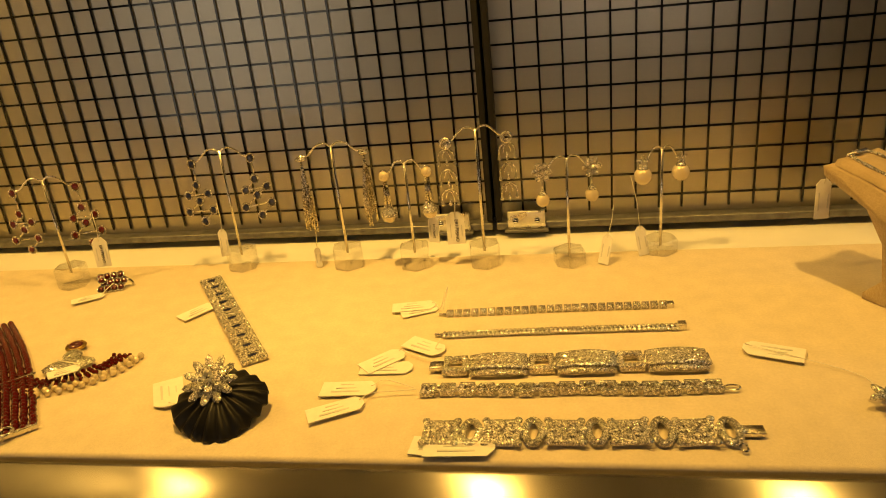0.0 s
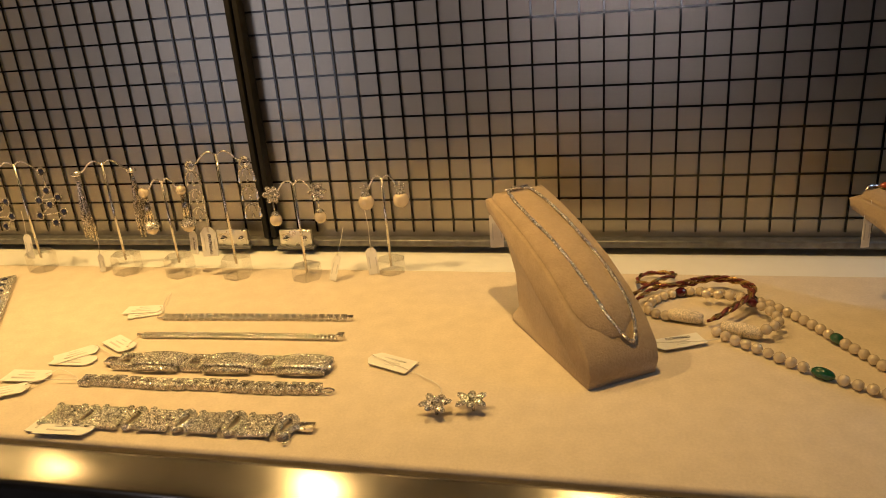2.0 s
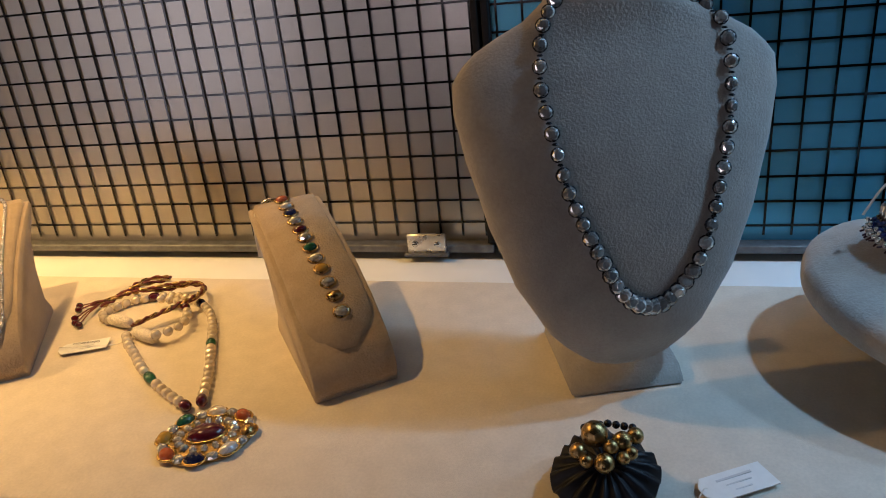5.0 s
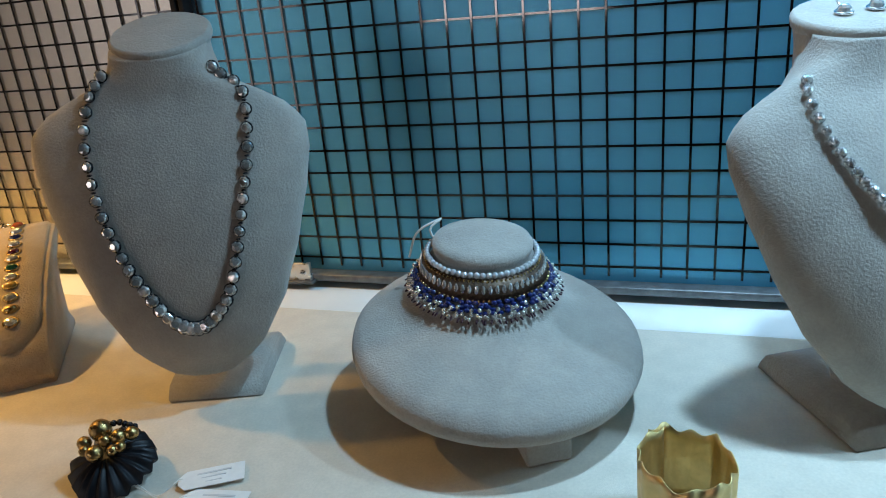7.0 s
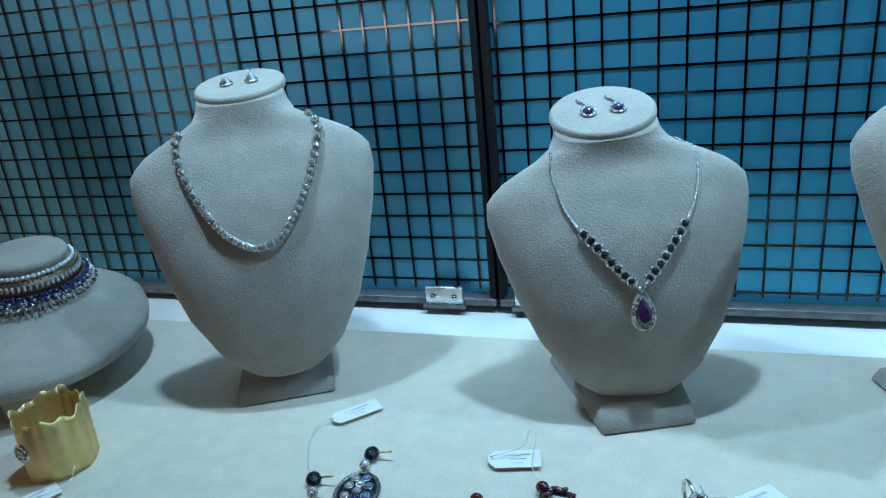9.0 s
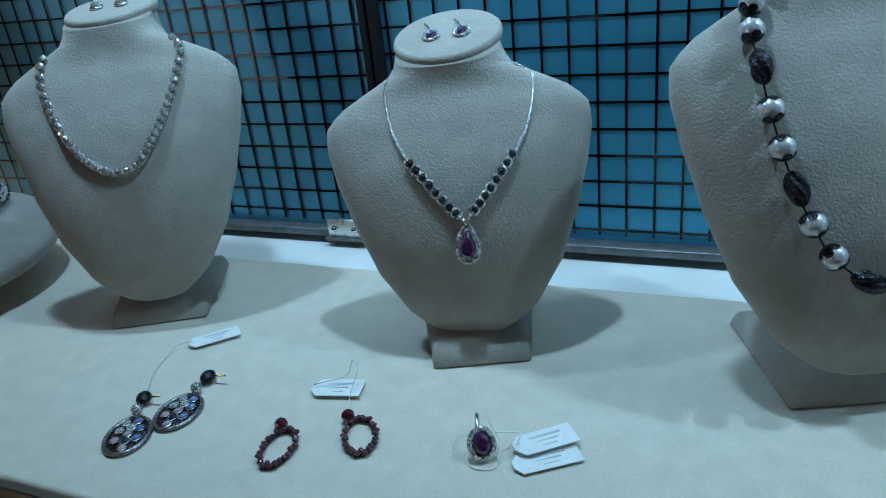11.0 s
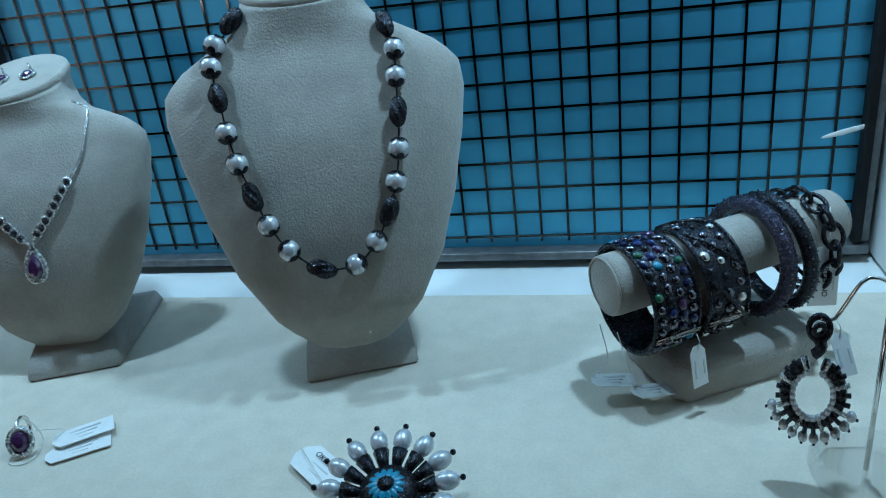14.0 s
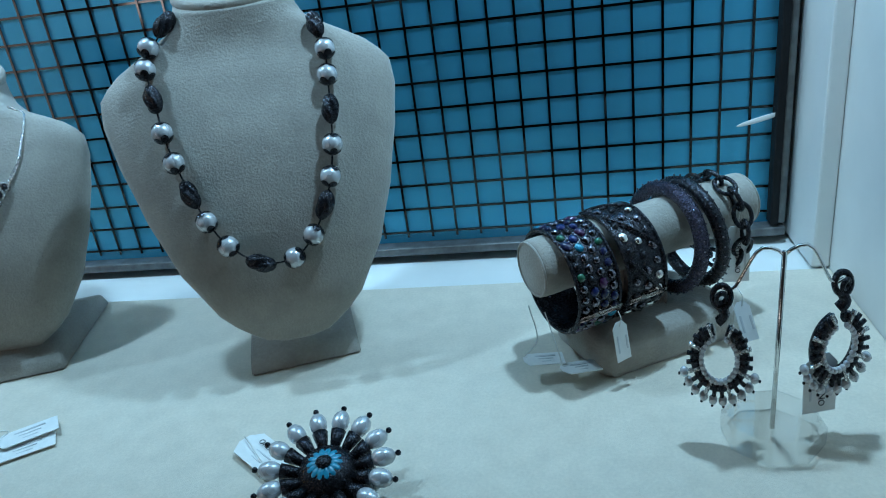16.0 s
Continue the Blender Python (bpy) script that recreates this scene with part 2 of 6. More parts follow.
def mesh_bay(i, x0, x1, first, zfirst, film, label):
    bay = thing("window_%d" % (i + 1), pose(x0, 0, 0), label, "window", kind="structure")
    w = x1 - x0
    part("backing", boxed(w / 2, 0.0143, ZTOP / 2 + 0.003, w - 0.006, 0.004, ZTOP), film, bay, flat=True)
    sheet = bmesh.new()
    sheet.faces.new([sheet.verts.new(p) for p in ((0.008, 0.004, 0.014), (w - 0.008, 0.004, 0.014), (w - 0.008, 0.004, ZTOP), (0.008, 0.004, ZTOP))])
    pane = part("pane", sheet, M_GLASS, bay, "clear glass pane", flat=True)
    pane.visible_shadow = False
    part("bottom_rail", boxed(w / 2, 0.004, 0.0085, w - 0.004, 0.016, 0.0075, 0.0015), M_GREYMETAL, bay, "grey metal rail")
    part("stile", boxed(0.0045, 0.004, ZTOP / 2 + 0.014, 0.006, 0.014, ZTOP, 0.001), M_BLACKMETAL, bay)
    edge = 0.008 if i == 3 else 0.0015
    if i == 3:
        part("edge_strip", boxed(w - 0.0045, 0.006, ZTOP / 2 + 0.014, 0.006, 0.010, ZTOP, 0.001), M_GREYMETAL, bay, "grey metal strip")
    sw = 0.006
    part("stile", boxed(w - edge - sw / 2, 0.004, ZTOP / 2 + 0.014, sw, 0.014, ZTOP, 0.001), M_BLACKMETAL, bay)
    part("top_rail", boxed(w / 2, 0.004, ZTOP + 0.012, w - 0.004, 0.016, 0.02, 0.001), M_GREYMETAL, bay)
    up, across = None, None
    x = first - x0
    while x < w - 0.008:
        if x > 0.008:
            if up is None:
                up = part("wire", boxed(0, 0, 0, 0.0020, 0.0008, ZTOP - 0.01), M_WIRE, bay, flat=True)
                ob = up
            else:
                ob = new("wire", up.data)
                ob.parent = bay
            ob.location = (x + random.uniform(-1, 1) * 0.0004, 0.0107, ZTOP / 2 + 0.012)
            ob.rotation_euler = (0, random.uniform(-1, 1) * 0.0012, 0)
        x += PITCH
    z = zfirst
    while z < ZTOP:
        if across is None:
            across = part("wire", boxed(0, 0, 0, w - 0.012, 0.0008, 0.0020), M_WIRE, bay, flat=True)
            ob = across
        else:
            ob = new("wire", across.data)
            ob.parent = bay
        ob.location = (w / 2, 0.0117, z + random.uniform(-1, 1) * 0.0004)
        ob.rotation_euler = (0, random.uniform(-1, 1) * 0.0008, 0)
        z += PITCH
    return bay


mesh_bay(0, POSTS[0], POSTS[1], 0.010 - 0.013 - 32 * PITCH, 0.0305, M_FILM, "black-wired glass panel with a brownish grey backing")
mesh_bay(1, POSTS[1], POSTS[2], 0.0168, 0.0305, M_FILM, "black-wired glass panel with a brownish grey backing")
mesh_bay(2, POSTS[2], POSTS[3], 0.748 + 0.012, 0.0255, M_FILMGREY, "black-wired glass panel with a deep blue backing")
mesh_bay(3, POSTS[3], POSTS[4], 2.188 - 31 * PITCH, 0.021, M_FILMBLUE, "black-wired glass panel with a deep blue backing")


def hinge(x):
    h = thing("glass_hinge", pose(x, -0.006, 0.016), "nickel glass hinge plate with two screws on the glass", "hinge", "hinges of the glass panels")
    part("plate", boxed(0, 0, 0, 0.038, 0.005, 0.019, 0.0012), M_NICKEL, h)
    part("foot", boxed(0, 0.0, -0.0105, 0.044, 0.012, 0.003, 0.0008), M_GREYMETAL, h)
    for sx in (-0.011, 0.011):
        bm = lathe(bmesh.new(), [(0.0001, 0.0016), (0.002, 0.0014), (0.0032, 0.0006), (0.0034, 0)], 12, pose(sx, -0.0025, 0, 90, 0, 0))
        s = part("screw", bm, M_CHROME, h)
        part("slot", boxed(sx, -0.0044, 0, 0.0052, 0.0008, 0.0009, 0, None), M_BLACKMETAL, s, flat=True)
    return h


for hx in (-0.034, 0.043, 0.681, 0.826, 1.425, 1.515):
    hinge(hx)


# ---- busts ----
OUTLINE = [(0.0, 0.08), (0.012, 0.22), (0.05, 0.38), (0.12, 0.54), (0.25, 0.72), (0.40, 0.85), (0.55, 0.95), (0.66, 1.0), (0.72, 0.985),
           (0.765, 0.90), (0.80, 0.76), (0.83, 0.61), (0.86, 0.505), (0.90, 0.43), (0.95, 0.40), (1.0, 0.39)]
FRONT = [(0.0, 0.0), (0.12, 0.020), (0.35, 0.031), (0.55, 0.030), (0.70, 0.022), (0.80, 0.016), (0.88, 0.018), (1.0, 0.020)]
BACK = [(0.0, 0.004), (0.12, 0.010), (0.35, 0.014), (0.55, 0.016), (0.70, 0.020), (0.80, 0.032), (0.88, 0.044), (1.0, 0.048)]
Shape = collections.namedtuple("Shape", "half height lean z roll tip neck")
SHAPES = [Shape(0.0968, 0.2523, 9.8, 0.0245, 1.4, 0.554, 0.856), Shape(0.0966, 0.2426, 19.8, 0.0223, -2.3, 0.612, 0.904),
          Shape(0.0914, 0.2107, 17.2, 0.0140, -3.1, 0.698, 0.983), Shape(0.0984, 0.2494, 19.2, 0.0243, -0.8, 0.660, 1.0)]


def bust_width(sh, v):
    return lerp(OUTLINE, v) * (1 + (sh.neck - 1) * max(0.0, min(1.0, (v - 0.8) / 0.08)))


def bust_surface(sh, u, v):
    """A point on the front: u from -1 to 1 across, v from 0 to 1 up; before the lean."""
    return Vector((u * sh.half * bust_width(sh, v), -lerp(FRONT, v) * math.sqrt(max(0.0, 1 - abs(u) ** 2.4)), v * sh.height))


def bust_tilt(sh):
    return pose(0, 0, sh.z, -sh.lean, sh.roll, 0)


def bust_neck(sh):
    """The frame of the flat oval on the neck."""
    return bust_tilt(sh) @ pose(0, 0.012, 0.972 * sh.height, math.degrees(math.atan(sh.tip)), 0, 0)


def bust_ring(sh, v, n=40):
    w, f, b = sh.half * bust_width(sh, v), lerp(FRONT, v), lerp(BACK, v)
    ring = []
    for j in range(n):
        a = 2 * math.pi * j / n
        c, s = math.cos(a), math.sin(a)
        x = w * math.copysign(abs(c) ** 0.85, c)
        y = -f * abs(s) ** 0.85 if s > 0 else b * abs(s) ** 0.85
        k = max(0.0, (v - 0.84) / 0.14)
        ring.append(Vector((x, y, v * sh.height + k * sh.tip * (y - 0.012))))
    return ring


def bust(sh, x, y, yaw, base_xy, base_yaw, base_w, base_d, flare, label):
    b = thing("jewelry_bust", pose(x, y, 0, 0, 0, yaw), label, "bust", "necklace busts")
    tilt = bust_tilt(sh)
    vs = [0, 0.012, 0.03, 0.06, 0.1, 0.16, 0.23, 0.3, 0.38, 0.46, 0.54, 0.6, 0.65, 0.69, 0.72, 0.75, 0.78, 0.81, 0.84, 0.88, 0.92, 0.955, 0.97]
    part("torso", loft([[tilt @ p for p in bust_ring(sh, v)] for v in vs]), M_SUEDE, b)
    # rim and flat top, tipped forward
    top = bust_neck(sh)
    rx, ry = sh.half * 0.40 * sh.neck, 0.034
    prof = [(0.95, -0.008), (0.965, -0.004), (1.03, -0.0025), (1.06, 0.001), (1.05, 0.0035), (1.01, 0.005), (0.985, 0.0052), (0.5, 0.0053)]
    bm = loft([[top @ Vector((rx * r * math.cos(2 * math.pi * j / 32), ry * r * math.sin(2 * math.pi * j / 32), h)) for j in range(32)] for r, h in prof])
    part("neck_top", bm, M_SUEDE, b, "flat suede oval on the neck")
    bb = b.matrix_world.inverted() @ pose(base_xy[0], base_xy[1], 0, 0, 0, base_yaw)
    w, d = base_w, base_d
    ring = lambda k, h, f: [bb @ Vector(p) for p in ((-w / 2 * k, f, h), (w / 2 * k, f, h), (w / 2 * k * flare, d - f, h), (-w / 2 * k * flare, d - f, h))]
    bm = loft([ring(1, 0, 0), ring(1, 0.003, 0), ring(0.96, 0.0135, 0.006), ring(0.88, 0.021, 0.030)])
    bmesh.ops.bevel(bm, geom=list(bm.edges), offset=0.0014, segments=2, affect="EDGES")
    part("base", bm, M_SUEDE, b, "suede slab base")
    part("stem", boxed(0, 0.036, 0.055, 0.045, 0.016, 0.095, 0.003, bb @ pose(0, 0.0, 0, -sh.lean * 0.8, 0, 0)), M_SUEDE, b)
    return b


BUSTS = [
    bust(SHAPES[0], 0.8689, -0.2204, 20.5, (0.870, -0.216), 18, 0.074, 0.088, 1.0, "grey suede necklace bust wearing a long stone necklace"),
    bust(SHAPES[1], 1.3461, -0.1799, 24.2, (1.342, -0.182), 27, 0.078, 0.105, 1.0, "pale grey suede bust wearing a short sparkling necklace"),
    bust(SHAPES[2], 1.6167, -0.1638, 14.0, (1.6255, -0.181), 21.5, 0.067, 0.110, 1.38, "pale grey suede bust wearing a violet drop pendant"),
    bust(SHAPES[3], 1.8524, -0.1751, 16.8, (1.8525, -0.1715), 21, 0.078, 0.100, 1.0, "grey suede bust wearing a large pearl necklace"),
]


# ---- jewellery materials ----
M_SILVER = mat("silver", (0.72, 0.70, 0.68), 0.22, 1.0, var=0.12, scale=300)
M_PAVE = mat("pave_stones", (0.92, 0.90, 0.88), 0.18, 0.8, var=0.25, scale=600, bump=0.8, bump_scale=700, rough_var=0.12, bump_dist=0.002, cells=680)
M_GOLD = mat("gold", (0.78, 0.52, 0.16), 0.25, 1.0, var=0.15, scale=200, bump=0.2, bump_scale=700)
M_BRUSHGOLD = mat("beaten_gold", (0.74, 0.54, 0.24), 0.48, 0.85, var=0.10, scale=120, bump=0.3, bump_scale=400)
M_OLDGOLD = mat("old_gold_ball", (0.42, 0.28, 0.11), 0.3, 1.0, var=0.25, scale=300, bump=0.2, bump_scale=1200)
M_PEARL = mat("pearl", (0.70, 0.60, 0.45), 0.20, 0.25, var=0.05, coat=0.8, rand=0.05)
M_PEARLW = mat("white_pearl", (0.58, 0.58, 0.59), 0.24, 0.35, var=0.05, coat=0.8, scale=120)
M_CLEAR = mat("clear_stone", (0.72, 0.72, 0.70), 0.08, 0.55, var=0.1, scale=400, coat=1.0, trans=0.3, ior=1.8)
M_CRYSTAL = mat("foiled_crystal", (0.58, 0.565, 0.53), 0.09, 0.7, var=0.3, scale=300, coat=1.0, rand=0.35)
M_RUBY = mat("dark_red_stone", (0.085, 0.006, 0.010), 0.10, 0.0, var=0.2, coat=0.6, scale=300)
M_FRINGE = mat("dark_glass_seed", (0.035, 0.010, 0.018), 0.5, 0.0, var=0.3, spec=0.3)
M_MAROON = mat("maroon_cabochon", (0.07, 0.005, 0.012), 0.08, 0.0, var=0.1, coat=0.8)
M_SAPPHIRE = mat("dark_blue_stone", (0.012, 0.016, 0.055), 0.08, 0.0, var=0.2, coat=0.7)
M_BLUEBEAD = mat("blue_bead", (0.008, 0.016, 0.085), 0.16, 0.0, var=0.3, coat=0.5, scale=900)
M_GREEN = mat("green_stone", (0.012, 0.085, 0.045), 0.12, 0.0, var=0.3, coat=0.6, scale=300)
M_ORANGE = mat("orange_stone", (0.36, 0.075, 0.02), 0.12, 0.0, var=0.2, coat=0.6)
M_YELLOW = mat("yellow_stone", (0.42, 0.24, 0.03), 0.12, 0.0, var=0.2, coat=0.6)
M_VIOLET = mat("violet_stone", (0.055, 0.017, 0.062), 0.08, 0.0, var=0.3, scale=300, coat=1.0)
M_TURQ = mat("turquoise", (0.012, 0.22, 0.33), 0.25, 0.0, var=0.2, coat=0.4, scale=500)
M_GUN = mat("blackened_silver", (0.030, 0.030, 0.036), 0.25, 0.8, var=0.4, scale=900, bump=0.4, bump_scale=1500, rough_var=0.15)
M_BLACKSATIN = mat("black_satin", (0.008, 0.008, 0.010), 0.45, 0.0, var=0.2, scale=100, spec=0.3)
M_CARD = mat("white_card", (0.80, 0.79, 0.76), 0.7, var=0.03, scale=200, stain=0.04)
M_INK = mat("grey_ink", (0.60, 0.60, 0.60), 0.8, var=0.1)
M_BLACKINK = mat("black_ink", (0.03, 0.03, 0.035), 0.8, var=0.1)
M_STRING = mat("white_thread", (0.75, 0.73, 0.68), 0.8, var=0.1, scale=900)
M_CORD = mat("braided_cord", (0.16, 0.030, 0.022), 0.6, var=0.6, scale=500, bump=0.8, bump_scale=800)
M_ACRYL = glass_mat("clear_acrylic", (0.985, 0.985, 0.98), 0.03)
acl = M_ACRYL.node_tree.nodes.new("ShaderNodeLayerWeight")
acl.inputs[0].default_value = 0.20
M_ACRYL.node_tree.links.new(acl.outputs["Facing"], M_ACRYL.node_tree.nodes["Mix Shader"].inputs[0])
M_DARKPAVE = mat("dark_pave", (0.22, 0.21, 0.25), 0.2, 1.0, var=0.5, scale=900, cells=900)
M_TASSELCHAIN = mat("fine_chain", (0.85, 0.80, 0.70), 0.25, 1.0, var=0.3, scale=900, cells=620)


def stone(bm, c, rx, ry, h, m=None, n=10):
    """A domed oval stone, flat below, in the x-y plane."""
    prof = [(1.0, 0.0), (1.0, 0.25), (0.86, 0.62), (0.55, 0.9), (0.15, 1.0)]
    m = m if m is not None else Matrix.Identity(4)
    rings = []
    for r, z in prof:
        rings.append([bm.verts.new(m @ (Vector(c) + Vector((rx * r * math.cos(2 * math.pi * j / n), ry * r * math.sin(2 * math.pi * j / n), h * z)))) for j in range(n)])
    for a, b in zip(rings, rings[1:]):
        for j in range(n):
            bm.faces.new((a[j], a[(j + 1) % n], b[(j + 1) % n], b[j]))
    bm.faces.new(rings[0][::-1])
    bm.faces.new(rings[-1])
    return bm


def torus(bm, c, rx, ry, tube_r, m=None, n=20, k=6, arc=(0, 360)):
    m = m if m is not None else Matrix.Identity(4)
    full = arc[1] - arc[0] >= 360
    pts = [m @ (Vector(c) + Vector((rx * math.cos(radians(a)), ry * math.sin(radians(a)), 0)))
           for a in [arc[0] + (arc[1] - arc[0]) * i / (n if full else n - 1) for i in range(n)]]
    return tube(bm, pts, tube_r, k, full)


def spline(pts, n):
    """n points evenly along a smooth line through pts."""
    pts = [Vector(p) for p in pts]
    P = [pts[0] * 2 - pts[1]] + pts + [pts[-1] * 2 - pts[-2]]
    fine = []
    for i in range(1, len(P) - 2):
        a, b, c, d = P[i - 1:i + 3]
        for k in range(24):
            t = k / 24
            fine.append(0.5 * (2 * b + (c - a) * t + (2 * a - 5 * b + 4 * c - d) * t * t + (3 * b - a - 3 * c + d) * t ** 3))
    fine.append(pts[-1])
    run = [0.0]
    for a, b in zip(fine, fine[1:]):
        run.append(run[-1] + (b - a).length)
    out, i = [], 0
    for k in range(n):
        want = run[-1] * k / (n - 1)
        while i < len(run) - 2 and run[i + 1] < want:
            i += 1
        f = (want - run[i]) / max(1e-9, run[i + 1] - run[i])
        out.append(fine[i].lerp(fine[i + 1], f))
    return out


def length(pts):
    fine = spline(pts, 120)
    return sum((b - a).length for a, b in zip(fine, fine[1:]))


def shared(name, first, parent, co, rot=(0, 0, 0), label=""):
    """Another part on the mesh of first."""
    ob = new(name, first.data)
    ob.parent = parent
    ob.location, ob.rotation_euler = co, rot
    return ob


# ---- price tags ----
def tag(x, y, yaw, w=0.036, h=0.014, z=0.0025, tilt=4, text="", hang=False, thread=None, label="white card price tag on a thread lying on the cloth"):
    m = pose(x, y, z, 0 if not hang else 84, tilt, yaw) if not hang else pose(x, y, z, 84, tilt, yaw)
    t = thing("price_tag", m, label, "price tag", "price tags")
    c = h * 0.28
    h, w = h * 1.32, w * 1.06
    pts = [(-w / 2 + c * 0.4, -h / 2), (w / 2, -h / 2), (w / 2, h / 2), (-w / 2 + c * 0.4, h / 2), (-w / 2 - c * 0.8, h * 0.17), (-w / 2 - c * 0.8, -h * 0.17)]
    bend = lambda p, e: (p[0], p[1], e + 0.0012 * math.sin(3 * p[0] / w))
    part("card", loft([[Vector(bend(p, -0.0003)) for p in pts], [Vector(bend(p, 0.0003)) for p in pts]]), M_CARD, t, flat=True)
    for r, (k, hh) in enumerate(((0.56, 0.0015), (0.40, 0.0008), (0.26, 0.0008))):
        if text and r == 0:
            cu = bpy.data.curves.new("code", "FONT")
            cu.body, cu.size, cu.align_x, cu.align_y, cu.extrude = text, h * 0.24, "CENTER", "CENTER", 0.0001
            ob = new("code", cu)
            ob.parent, ob.location = t, (0, h * 0.22, 0.0011)
            cu.materials.append(M_BLACKINK)
            continue
        bm = boxed(0, h * (0.22 - 0.24 * r), 0.0004, w * k, hh, 0.0004)
        for v in bm.verts:
            v.co.z += 0.0012 * math.sin(3 * v.co.x / w)
        part("print_line", bm, M_INK, t, flat=True)
    if thread:
        inv = m.inverted()
        path = [inv @ Vector(p) for p in thread]
        part("thread", tube(bmesh.new(), [Vector((-w / 2, 0, 0.0006))] + spline([Vector((-w / 2 - 0.002, 0, 0.001))] + path, 16), 0.00035, 4), M_STRING, t, "white thread")
    return t


# ---- earring stands ----
def acrylic_stand(x, y, top, half, base_w, base_h, sides, yaw, label, drop=0.008):
    s = thing("earring_stand", pose(x, y, 0, 0, 0, yaw), label, "earring stand", "earring stands")
    r = base_w / 2
    turn = math.pi / sides
    ring = lambda k, h: [Vector((r * k * math.cos(2 * math.pi * j / sides + turn), r * k * math.sin(2 * math.pi * j / sides + turn), h)) for j in range(sides)]
    part("block", loft([ring(0.96, 0.0003), ring(1, 0.0012), ring(1, base_h - 0.002), ring(0.92, base_h)]), M_ACRYL, s, "clear acrylic block", flat=True)
    part("pole", tube(bmesh.new(), [(0, 0, base_h - 0.008), (0, 0, top * 0.5), (0, 0, top)], 0.0013, 8), M_CHROME, s)
    for sg in (-1, 1):
        pts = spline([(0, 0, top - 0.002), (sg * half * 0.18, 0, top + 0.002), (sg * half * 0.45, 0, top + 0.001), (sg * half * 0.8, 0, top - drop), (sg * half, 0, top - drop + 0.001)], 12)
        part("arm", tube(bmesh.new(), pts, 0.0009, 6), M_CHROME, s, "curved chrome wire arm")
    return s


def stud(bm, c, r):
    """A small swirled stud."""
    torus(bm, c, r, r, r * 0.32, pose(0, 0, 0), 12, 5)
    return bm


